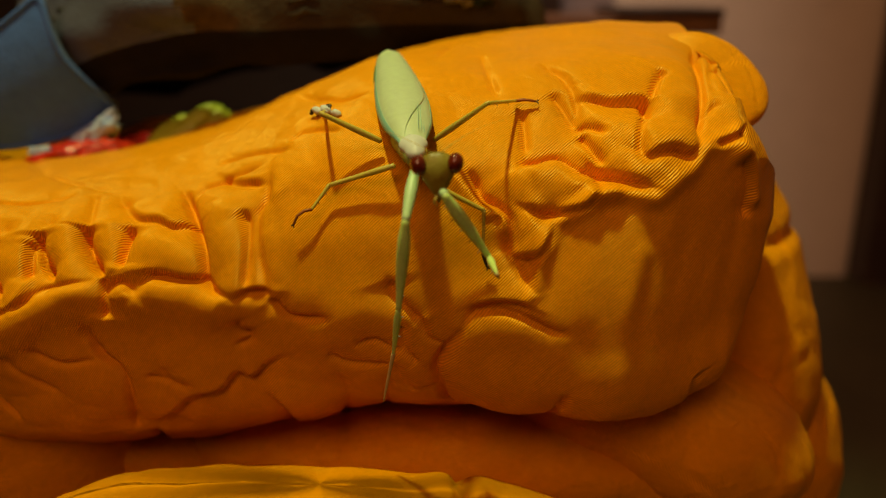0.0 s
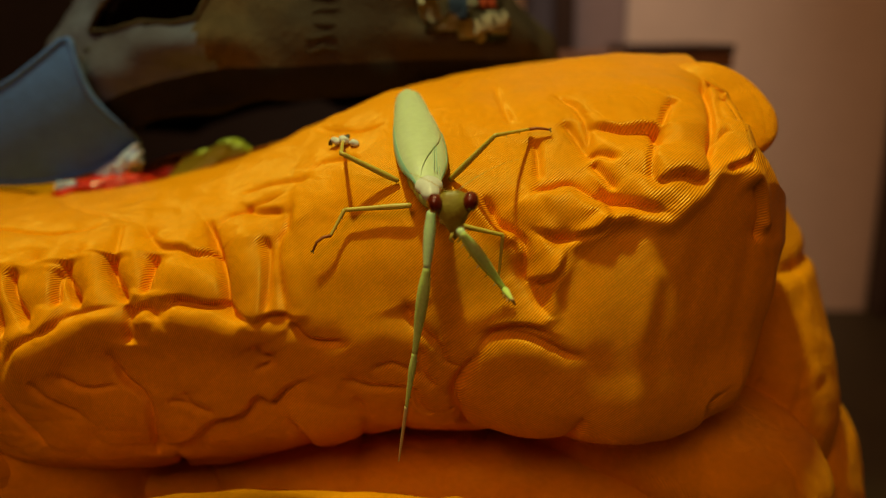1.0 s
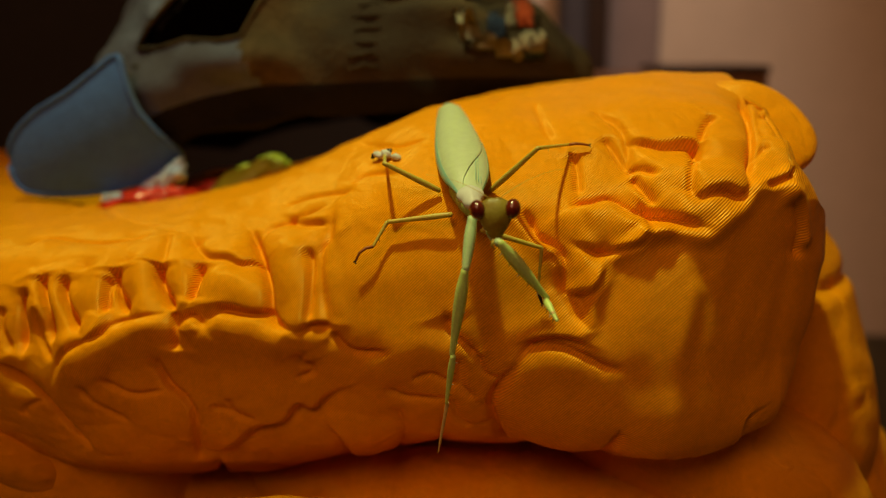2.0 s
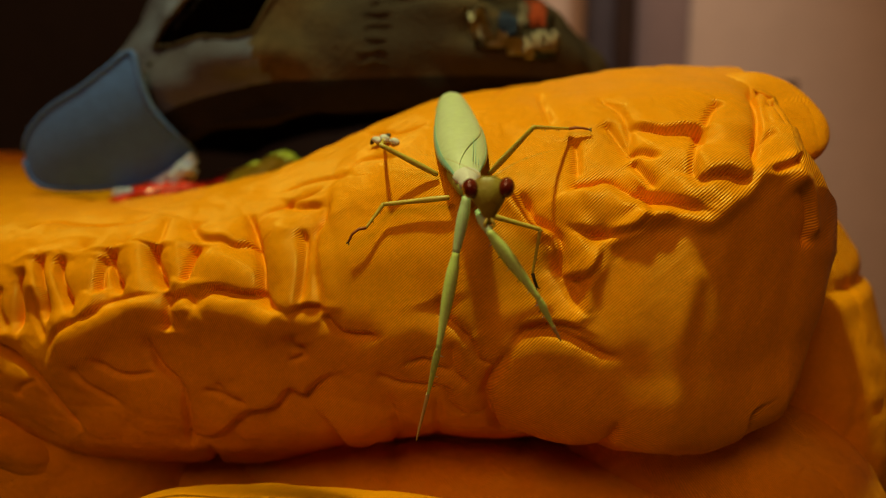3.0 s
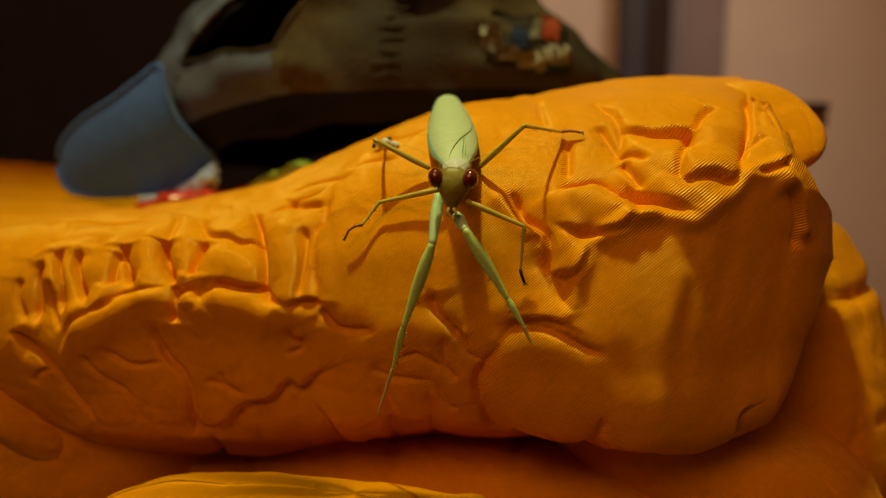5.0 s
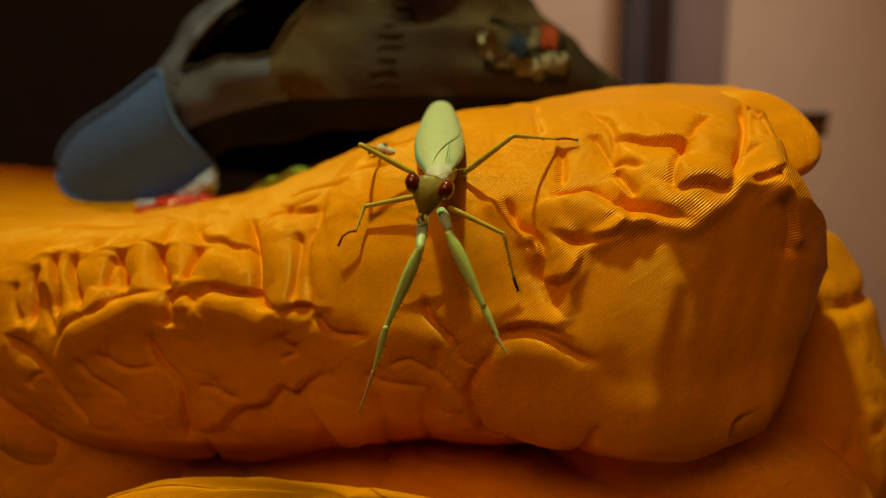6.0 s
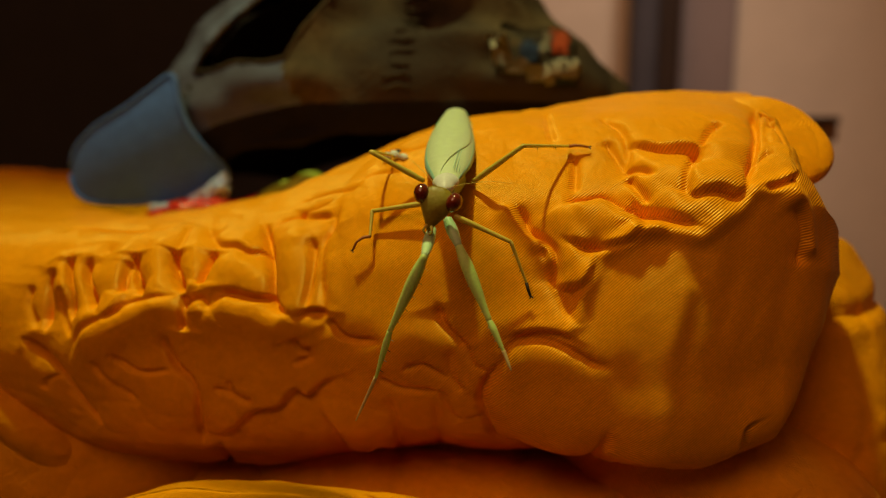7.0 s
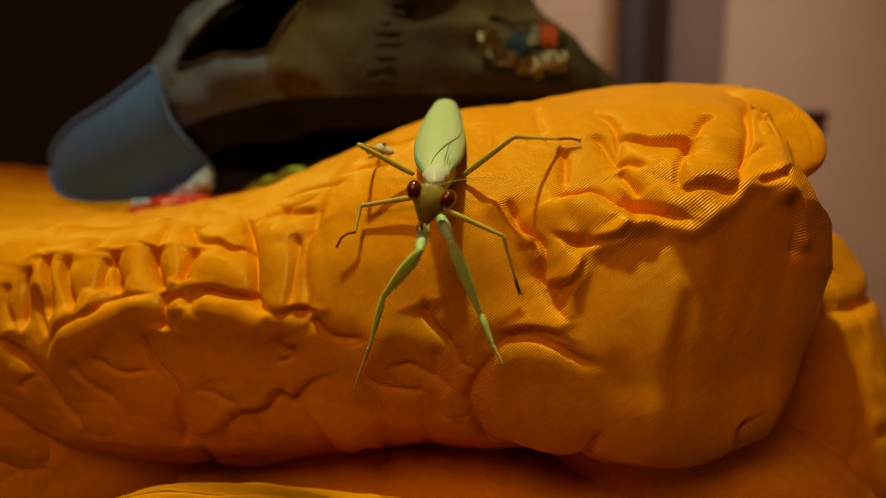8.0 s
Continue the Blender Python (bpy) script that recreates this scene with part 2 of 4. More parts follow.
def tuck(depth, reach, *points):
    """A seam whose cloth on the far side of the stroke rolls over it in a proud edge."""
    cut, d, side, fade = near(points, reach * 6)
    s = d * side
    SEAMS[cut] = joined(SEAMS[cut], depth * fade * (np.where(s < 0, 1.1, 0.7) * np.exp(-d / np.where(s < 0, 1.4 * reach, 0.6 * reach)) + 0.55 * np.exp(-(d / 0.65) ** 2)))
    LIFT[cut] += 0.4 * depth * fade * np.exp(-((s - 0.9 * reach) / (1.2 * reach)) ** 2) / (1 + np.exp(-s / 0.4))


def ledge(depth, reach, *points):
    """A pillow above the stroke that hangs over the hollow below it."""
    cut, d, side, fade = near(points, reach * 6)
    s = d * side
    step = 0.5 + 0.5 * np.tanh(s / 0.7)
    LIFT[cut] += depth * fade * (0.5 * (1 - step) * np.exp(-np.abs(s) / reach) - 0.72 * step * np.exp(-np.abs(s) / (0.6 * reach)) - 0.4 * np.exp(-((s - 0.35) / 0.55) ** 2))


def rise(height, width, *points):
    cut, d, _, _ = near(points, width * 4)
    LIFT[cut] += height * np.exp(-(d / width) ** 2)


def dent(depth, reach, spot):
    cut, d, _, _ = near((spot, (spot[0] + 0.1, spot[1])), reach * 5)
    SEAMS[cut] = joined(SEAMS[cut], depth * np.exp(-d / reach))


def quilting():
    # pleats
    seam(2.4, 2.0, (-82.5, 4.82), (-81.9, 5.06), (-79.9, 5.56), (-79.1, 5.99))
    seam(2.4, 2.0, (-78.2, 4.86), (-77.1, 5.31), (-73.1, 5.84))
    seam(2.6, 2.0, (-68.5, 4.78), (-67.9, 5.1), (-64.4, 5.6))
    seam(2.6, 2.0, (-60.1, 4.75), (-59.9, 5.02), (-56.1, 5.6))
    seam(2.0, 2.0, (-53.3, 5.47), (-53, 5.12), (-52.7, 4.76))
    seam(2.0, 2.0, (-69.6, 4.9), (-69.3, 5.24), (-69, 5.6))
    seam(2.0, 2.2, (-85.1, 5.04), (-85.7, 5.3), (-85.4, 5.73), (-85.4, 6.17))
    seam(0.9, 2.6, (-82.5, 5.36), (-81.9, 5.84), (-78.8, 6.27))
    seam(0.9, 2.6, (-89.4, 5.3), (-89.4, 5.71), (-87.1, 6.13))
    rise(0.5, 0.8, (-68.5, 5.58), (-69.6, 5.79), (-71.6, 5.98))
    dent(1.5, 2.2, (-67.6, 4.61))
    dent(1.2, 1.8, (-75.1, 4.68))
    dent(1.6, 2.4, (-55.6, 4.3))
    ledge(0.9, 2.4, (-56.4, 4.22), (-52.4, 4.61), (-47.8, 4.76), (-45.2, 4.87), (-43.2, 4.83), (-41.5, 4.82))
    seam(2.3, 2.2, (-45, 4.27), (-43.5, 4.54), (-42.1, 4.79), (-39.5, 5.34), (-38.4, 5.87), (-35.5, 6.1))
    tuck(1.1, 1.8, (-28, 6.29), (-29.2, 5.76), (-30.3, 5.24), (-30.3, 4.94), (-29.2, 4.79), (-28.9, 4.44))
    seam(1.4, 3.2, (-32.1, 6.14), (-31.8, 5.71), (-32.1, 5.17), (-33.2, 4.86))
    rise(1.19, 4.0, (-36.4, 4.89), (-35.5, 5.31), (-33.8, 5.9))
    rise(1.02, 3.6, (-44.4, 5.26), (-41.8, 5.47))
    rise(1.0, 3.6, (-46.7, 4.67), (-44.7, 4.52))
    rise(1.10, 3.2, (-84.2, 4.97), (-82.5, 5.36))
    tuck(1.0, 2.8, (-79.6, 6.74), (-77.6, 6.38), (-75.3, 6.16), (-71, 5.99), (-68.5, 5.9), (-66.5, 5.77), (-62.4, 5.71), (-58.7, 5.67), (-56.1, 5.62))
    seam(1.3, 2.2, (-56.1, 5.6), (-55.8, 5.91), (-56.1, 6.23))
    tuck(1.4, 2.0, (-55.8, 5.91), (-54.7, 5.79), (-53, 5.72), (-51.8, 5.77), (-50.4, 5.92))
    tuck(0.9, 2.6, (-50.4, 5.94), (-49, 5.79), (-47.2, 5.69), (-44.4, 5.77), (-40.9, 5.83), (-38.1, 5.99), (-35.8, 6.09), (-32.3, 6.2))
    ledge(0.8, 2.0, (-49, 5.58), (-45.8, 5.62), (-41.8, 5.76), (-39.5, 5.79), (-37.8, 5.97))
    ledge(1.3, 2.0, (-32.9, 6.13), (-30.9, 6.09), (-28.6, 6.14))
    rise(1.10, 3.0, (-79.1, 4.98), (-77.1, 5.58), (-75.1, 5.97))
    rise(1.27, 3.8, (-70.5, 5.06), (-71, 5.42), (-71, 5.71))
    rise(1.27, 3.8, (-63.3, 4.86), (-62.2, 5.27), (-61, 5.58))
    rise(1.10, 3.0, (-56.7, 4.9), (-55, 5.35))
    rise(1.02, 3.0, (-49.5, 5.1), (-49.8, 5.46))
    rise(1.27, 4.5, (-73.6, 6.28), (-66.5, 6.01), (-59.9, 5.91), (-53.8, 5.95), (-45.2, 5.97), (-37.5, 6.17))
    rise(0.7, 8, (-39.2, 2.76), (-30.9, 2.61), (-24.3, 2.76))
    # far left and the left end
    seam(2.4, 3.0, (-89.4, 6.33), (-85.4, 6.59), (-81.1, 6.91), (-79.1, 7.22), (-76.8, 7.48), (-74.2, 7.67))
    seam(1.0, 2.4, (-86.2, 7.18), (-85.1, 7.02), (-81.4, 6.9))
    # upper side, left
    seam(0.7, 3.0, (-90.8, 4.08), (-89.7, 3.78), (-74.5, 4.09), (-66.5, 3.92))
    seam(0.6, 3.2, (-103.8, 2.76), (-108.2, 2.04), (-58.7, 4.11))
    seam(0.6, 3.0, (-62.2, 4.08), (-61, 4.46), (-59.9, 4.76))
    seam(0.8, 3.0, (-42.9, 4.75), (-42.7, 4.39), (-38.9, 4.23), (-30.9, 4.27))
    ledge(0.9, 2.2, (-38.9, 4.13), (-34.9, 4.39), (-30, 4.54))
    seam(0.7, 3.2, (-40.7, 3.82), (-33.5, 3.93), (-26.3, 4.19))
    seam(0.7, 3.0, (-26.6, 4.04), (-24, 3.92), (-17.1, 4.19))
    seam(0.7, 3.0, (-29.2, 2.73), (-20.3, 3.3), (-13.4, 3.53))
    seam(0.6, 2.4, (-0.2, 2.76), (2.6, 2.19), (9.2, 2.76))
    seam(0.5, 2.2, (8.1, 2.97), (8.9, 3.52), (10.1, 3.97))
    # right brow
    seam(0.8, 1.8, (19, 3.56), (22.1, 3.83), (23.6, 4.23), (22.7, 4.63))
    seam(0.9, 2.0, (19.6, 4.04), (21.3, 4.27), (23, 4.61))
    dent(1.7, 2.6, (23.3, 4.63))
    seam(1.1, 1.6, (23.3, 4.63), (24.4, 4.6), (27.9, 4.76))
    seam(1.3, 2.0, (23.6, 4.71), (25, 4.89), (27, 5.13))
    ledge(1.2, 2.0, (23.9, 4.15), (29, 4.27), (33.6, 4.26), (36.2, 4.26))
    seam(1.5, 1.6, (35.3, 4.23), (34.5, 4.57))
    seam(1.1, 2.2, (36.2, 4.26), (38.5, 3.93), (40.2, 3.78))
    seam(0.9, 2.0, (34.2, 4.57), (33.3, 4.8), (33, 5.04))
    ledge(1.1, 2.6, (32.7, 5), (34.2, 5.05), (35.9, 5.01), (38.5, 4.98), (41.1, 5.04), (43.1, 4.89))
    seam(1.7, 2.2, (42.5, 4.95), (44.8, 4.46), (46.5, 3.96), (48.2, 3.3), (54.5, 2.67))
    seam(0.9, 1.8, (44.8, 4.57), (47.7, 4.33), (48.2, 4.3))
    ledge(1.1, 2.2, (24.4, 5.05), (26.4, 5.19), (30.2, 5.27), (33.9, 5.35))
    rise(0.8, 1.6, (25.3, 5.43), (28.2, 5.42), (31.9, 5.45), (34.7, 5.49), (36.5, 5.43), (38.8, 5.3), (41.6, 5.19), (43.4, 5.01), (45.9, 4.97), (49.1, 5), (49.9, 5.08))
    ledge(1.3, 1.8, (45.6, 4.94), (49.1, 4.89), (52, 4.78))
    dent(1.2, 1.8, (48.8, 4.72))
    seam(1.8, 2.2, (49.9, 3.59), (52.2, 3.81), (53.1, 4.24))
    seam(0.8, 2.0, (55.7, 2.7), (48.8, 3.75), (48.5, 4.16))
    rise(0.9, 1.6, (49.7, 4.83), (51.1, 5.04), (53.4, 5.31), (54.5, 5.68))
    seam(0.9, 2.4, (51.4, 5.16), (53.4, 5.53), (53.1, 5.91))
    rise(1.1, 3.6, (26.4, 4.59), (31.9, 4.71))
    rise(1.10, 3.6, (35.6, 4.85), (40.8, 4.8))
    rise(1.0, 3.2, (26.7, 4.93), (31, 5.15), (35, 5.17))
    rise(0.7, 3.0, (39.1, 4.31), (43.1, 4.26))
    # the two round pillows
    tuck(1.5, 2.0, (13.2, 5.04), (14.7, 5), (16.4, 5), (19.3, 4.97), (23, 5.16), (25.6, 5.24), (25.9, 5.39))
    ledge(1.1, 2.2, (13.5, 5.46), (16.1, 5.54), (18.4, 5.57), (20.7, 5.57), (23.9, 5.54), (25.9, 5.38))
    dent(1.8, 2.0, (18.1, 5.56))
    rise(1.27, 4.6, (16.1, 5.27), (21.3, 5.38))
    rise(0.9, 1.4, (28.2, 5.42), (25.6, 5.46), (23.3, 5.57), (20.7, 5.61), (19, 5.68), (18.1, 5.84), (16.7, 6.05), (15.8, 6.35))
    ledge(1.1, 2.0, (11.5, 5.83), (12.1, 5.98), (14.4, 6.01), (16.4, 5.98), (17.8, 5.83), (18.4, 5.67))
    seam(1.4, 1.6, (4.9, 5), (6.1, 5.13), (7.2, 5.31), (10.1, 5.45), (11.8, 5.61), (12.1, 5.84), (12.1, 5.99))
    dent(1.0, 1.4, (12.1, 5.97))
    rise(1.10, 3.2, (14.7, 5.68), (14.7, 5.82))
    rise(0.7, 1.6, (2.9, 5.08), (5.2, 5.27), (7.5, 5.45), (9.8, 5.5), (10.4, 5.67))
    seam(1.0, 1.4, (9.5, 5.53), (10.7, 5.77), (11.5, 5.97))
    seam(0.8, 1.2, (12.1, 6.03), (13.8, 6.24), (15.5, 6.4))
    seam(0.6, 1.2, (14.4, 6.03), (15.3, 6.24), (16.1, 6.44))
    seam(0.9, 1.6, (14.1, 4.24), (14.4, 4.53), (14.4, 4.87))
    # chin pillow
    seam(1.1, 1.8, (3.8, 6.84), (5.2, 6.64), (8.1, 6.58), (11.8, 6.61), (15.5, 6.72), (18.4, 6.83), (21, 6.87))
    rise(0.9, 5, (2.9, 7.07), (5.8, 6.79), (8.9, 6.7), (13.5, 6.76), (16.7, 6.85))
    seam(2.4, 2.4, (18.1, 8.55), (12.7, 9), (6.7, 8.22), (2.1, 8.21), (-0.2, 7.59), (-0.5, 7.33), (0.9, 7.09), (3.8, 6.81))
    ledge(1.2, 2.0, (4.9, 6.54), (8.9, 6.49), (12.7, 6.51), (15.5, 6.58))
    seam(1.6, 2.0, (16.7, 9), (19, 8.38), (21.6, 7.63))
    rise(0.8, 9, (9.5, 7.17), (10.1, 7.26))
    ledge(1.4, 2.0, (22.1, 8.56), (26.4, 8.14), (34.7, 8.37), (40.5, 8.26), (43.9, 8.07), (44.8, 7.69), (46.8, 7.63))
    rise(0.3, 2.0, (33.3, 6.06), (32.5, 6.35), (31.3, 6.7), (30.7, 7.18), (30.2, 7.54))
    rise(0.4, 13, (25, 6.35), (28.7, 6.81))
    # belly
    seam(1.8, 3.0, (-60.1, 6.32), (-58.1, 6.73), (-55, 6.98), (-53.8, 7.31), (-54.4, 7.74), (-55, 8.04))
    ledge(1.7, 3.0, (-53, 7.81), (-49.3, 7.78), (-42.7, 7.4), (-39.2, 7.37), (-36.9, 7.33), (-34.6, 7.17), (-32.3, 7.28), (-29.5, 7.13), (-26.9, 7.07))
    seam(1.1, 2.4, (-47.5, 6.96), (-45.8, 7.18), (-42.1, 7.26))
    seam(1.2, 2.2, (-51, 7.99), (-55.3, 9), (-52.4, 8.84))
    seam(1.0, 2.4, (-34.3, 6.44), (-33.2, 6.62), (-31.5, 6.65))
    seam(0.9, 4.0, (-73.9, 6.64), (-71, 6.99), (-65.6, 7.29))
    seam(1.0, 4.0, (-70.2, 6.57), (-64.7, 6.83), (-58.7, 6.81))
    ledge(1.6, 3.0, (-29.2, 7.55), (-27.2, 7.88), (-26.6, 8.58), (-20.6, 8.33))
    rise(0.9, 4.0, (-26.3, 7.58), (-22.3, 7.91), (-19.4, 8.73))
    seam(1.1, 2.2, (-28, 6.24), (-24.6, 6.53), (-18.6, 6.61))
    seam(1.0, 2.2, (-34.3, 6.8), (-31.8, 6.74), (-32.3, 6.59))
    seam(1.2, 2.4, (-8.3, 6.2), (-7.1, 6.43), (-4.5, 6.61), (-2.8, 6.73))
    seam(1.2, 1.8, (-6, 6.74), (-5.7, 7.1), (-3.1, 7.29))
    seam(1.1, 1.8, (-7.4, 7.28), (-6.2, 7.61), (-4.2, 7.74))
    seam(1.1, 1.8, (-2.8, 6.68), (-1.7, 6.92), (1.2, 7))
    seam(1.1, 2.2, (-14.3, 7.03), (-11.1, 6.96), (-8.3, 7.06), (-6.2, 7.14))
    seam(1.0, 2.4, (-19.2, 7.11), (-14.8, 7.29), (-7.7, 7.31))
    seam(0.9, 2.2, (-3.4, 7.28), (-1.1, 7.43), (0.1, 7.29))
    seam(0.9, 2.2, (-3.1, 7.69), (-0.2, 7.67))
    seam(0.9, 3.0, (-17.7, 7.39), (-16.3, 7.95), (-19.7, 9))
    seam(0.9, 3.0, (-8.8, 7.39), (-9.4, 8.18), (-11.4, 9))
    seam(1.0, 2.6, (-50.4, 7.1), (-47.5, 7.13), (-44.4, 7.24))
    rise(0.8, 4.0, (-41.5, 7.14), (-36.4, 7.5))
    rise(0.7, 4.5, (-17.7, 6.87), (-12.8, 6.76))


quilting()
span = lambda k, a, c, soft: np.clip((k - a) / soft, 0, 1) * np.clip((c - k) / soft, 0, 1)
LIFT = (1.6 * LIFT - 1.15 * SEAMS) * (1 - 0.35 * span(VV, 6.3, 9, 0.6))
LIFT += ripple(SMOOTH, 3, (26, 12, 6), 0.42)
LIFT += 0.35 * wrinkles(SMOOTH, 61, 17, 1.4) * span(UU, -120, 14, 14) * span(VV, 6.5, 9, 0.6)
LIFT += 0.15 * wrinkles(SMOOTH, 71, 17, 1.0) * span(UU, -110, 6, 12) * span(VV, 2.6, 4.9, 0.5)
# the padding rounds every edge a little
for _ in range(3):
    even = LIFT.copy()
    even[1:-1, 1:-1] = (LIFT[1:-1, 1:-1] + LIFT[:-2, 1:-1] + LIFT[2:, 1:-1] + LIFT[1:-1, :-2] + LIFT[1:-1, 2:]) / 5
    LIFT = even
LIFT *= np.clip((X1 - UU) / 6, 0, 1)
FOLD = SMOOTH - normals(SMOOTH) * LIFT[..., None]
ARC = np.cumsum(np.linalg.norm(np.diff(SMOOTH, axis=1, prepend=SMOOTH[:, :1]), axis=-1), axis=1)
ARC += 0.5 * np.minimum(UU + 30, 0) - ARC[:, np.searchsorted(V, 5.3)][:, None]
quilt = thing("quilted_jacket", "crumpled orange satin quilted jacket folded in a pile", "jacket", (0, 0, TOP))


def at_place(ob):
    """Parent ob to the pile with its mesh left where it is in the room."""
    ob.parent = quilt
    ob.location = (0, 0, -TOP)
    return ob


at_place(sheet("top_fold", FOLD / 1000, np.stack([UU, ARC], -1), SATIN))


def pad(name, centre, radii, turn=(0, 0, 0), seed=0, rough=1.0, square=2.6, cuts=(), sizes=(30, 13, 6)):
    """A stuffed fold: a squarish ball (mm) with wrinkles and stitched valleys; cuts: planes (way, offset, depth, width) along which it is drawn in."""
    a = np.linspace(-np.pi / 2, np.pi / 2, 110)[:, None]
    b = np.linspace(-np.pi, np.pi, 200, endpoint=False)[None, :]
    power = lambda x: np.sign(x) * np.abs(x) ** (2 / square)
    p = np.stack([power(np.cos(a)) * power(np.cos(b)), power(np.cos(a)) * power(np.sin(b)), power(np.sin(a)) * np.ones_like(b)], -1)
    q = p * np.asarray(radii, float)
    n = p / np.maximum(np.linalg.norm(p, axis=-1, keepdims=True), 1e-6)
    lift = ripple(q, seed, sizes, 0.8 * rough) + 0.8 * rough * wrinkles(q, seed + 3, 20, 1.0)
    for way, offset, depth, width in cuts:
        w = np.asarray(way, float) / np.linalg.norm(way)
        d = np.abs(q @ w + ripple(q, seed + 9, (25,), 1.5) - offset)
        lift += depth * (0.3 * np.exp(-((d - 3 * width) / (2 * width)) ** 2) - np.exp(-(d / width) ** 1.4))
    q = q + n * lift[..., None]
    r = np.array(Euler([radians(t) for t in turn]).to_matrix())
    q = q @ r.T + np.asarray(centre, float)
    uv = np.stack([np.broadcast_to(b * radii[0], q.shape[:2]), np.broadcast_to(a * radii[2] * 1.3, q.shape[:2])], -1)
    return at_place(sheet(name, q / 1000, uv, SATIN, wrap=True))


pad("corner_fold", (48.3, 161.6, 101.8), (13.3, 15.4, 3.4), (16, 37, -57), 4, 0.25, 2.6)
pad("lower_fold", (43.9, 158.8, 36.1), (36.9, 22.9, 14.6), (1, 20.7, -16), 11, 0.6, 2.4)
pad("side_fold", (64.8, 191.8, 46.2), (23.7, 28.9, 44.9), (-24, -9, 7.6), 12, 0.7, 2.2, cuts=(((-0.35, 0, 1), 6, 1.5, 1.4), ((-0.2, 0, 1), 26, 1.0, 1.2)))
pad("side_fold", (76, 197, 6), (27, 32, 34), (0, -14, 0), 13, 0.9, 2.4)
pad("inner_fold", (-66, 180, 27), (70, 36, 9.5), (0, 1, 0), 18, 1.1, 2.8)
pad("under_fold", (-20, 117.5, 24), (52, 13, 18), (0, 1, -1), 14, 0.5, 2.8, cuts=(((1, 0, 0.3), 28, 1.6, 1.2),))
pad("middle_fold", (2, 161, 27), (58, 27, 12), (0, 2, -2), 19, 0.8, 2.6, cuts=(((1, 0, 0.2), 6, 1.2, 1.2), ((0.9, 0, -0.3), -24, 0.9, 1.2)))
pad("end_fold", (-111.5, 143, 59), (41, 16, 8), (0, 40, -3), 21, 0.6, 2.3)
pad("end_fold", (-108, 163.5, 25), (50, 34, 42), (0, 0, 0), 15, 0.6, 2.5, sizes=(44, 20, 9))
pad("bottom_fold", (-20, 200, -42), (110, 84, 49), (0, 0, 0), 16, 1.5, 3.2, cuts=(((0, 0, 1), 8, 3, 2),))
pad("back_fold", (-30, 245, 40), (100, 62, 42), (0, 2, 0), 17, 1.3, 3.0)

# ---- furniture and things behind ----
table = thing("table", "dark olive table carrying the folded jacket", "table", (0, 0, TOP))
part("tabletop", box(bmesh.new(), (1.5, 1.15, 0.03), pose(0, 0.02, -0.0165), 0.004), TABLE, table)
for sx in (-0.7, 0.7):
    for sy in (-0.5, 0.54):
        part("leg", box(bmesh.new(), (0.05, 0.05, 0.66), pose(sx, sy, -0.362), 0.004), TABLE, table)
post = structure("door_post", box(bmesh.new(), (0.034, 0.03, 2.3), pose(0.0615, 0.59, 0.36), 0.004), POST, "dark stained wooden post standing before the wall", "post")
structure("door_post", box(bmesh.new(), (0.04, 0.03, 2.3), pose(0.332, 0.59, 0.36), 0.004), POST, "dark stained wooden post standing before the wall", "post")
# Strip added for the blue grey tone on the post's left half.
structure("door_trim", box(bmesh.new(), (0.017, 0.012, 2.3), pose(0.054, 0.569, 0.36), 0.004), SLATE, "blue grey strip on the left of the dark post", "trim")
structure("door_trim", box(bmesh.new(), (0.038, 0.012, 2.3), pose(0.1005, 0.612, 0.36), 0.002), GREYPAINT, "grey violet painted trim strip", "trim")


def revolve(rows, turns, place):
    """A grid of places round an upright axis: rows of (radius, height); place(angle, radius, height) gives the point."""
    a = np.linspace(0, 2 * np.pi, turns, endpoint=False)
    return np.array([[place(t, r, z) for t in a] for r, z in rows])


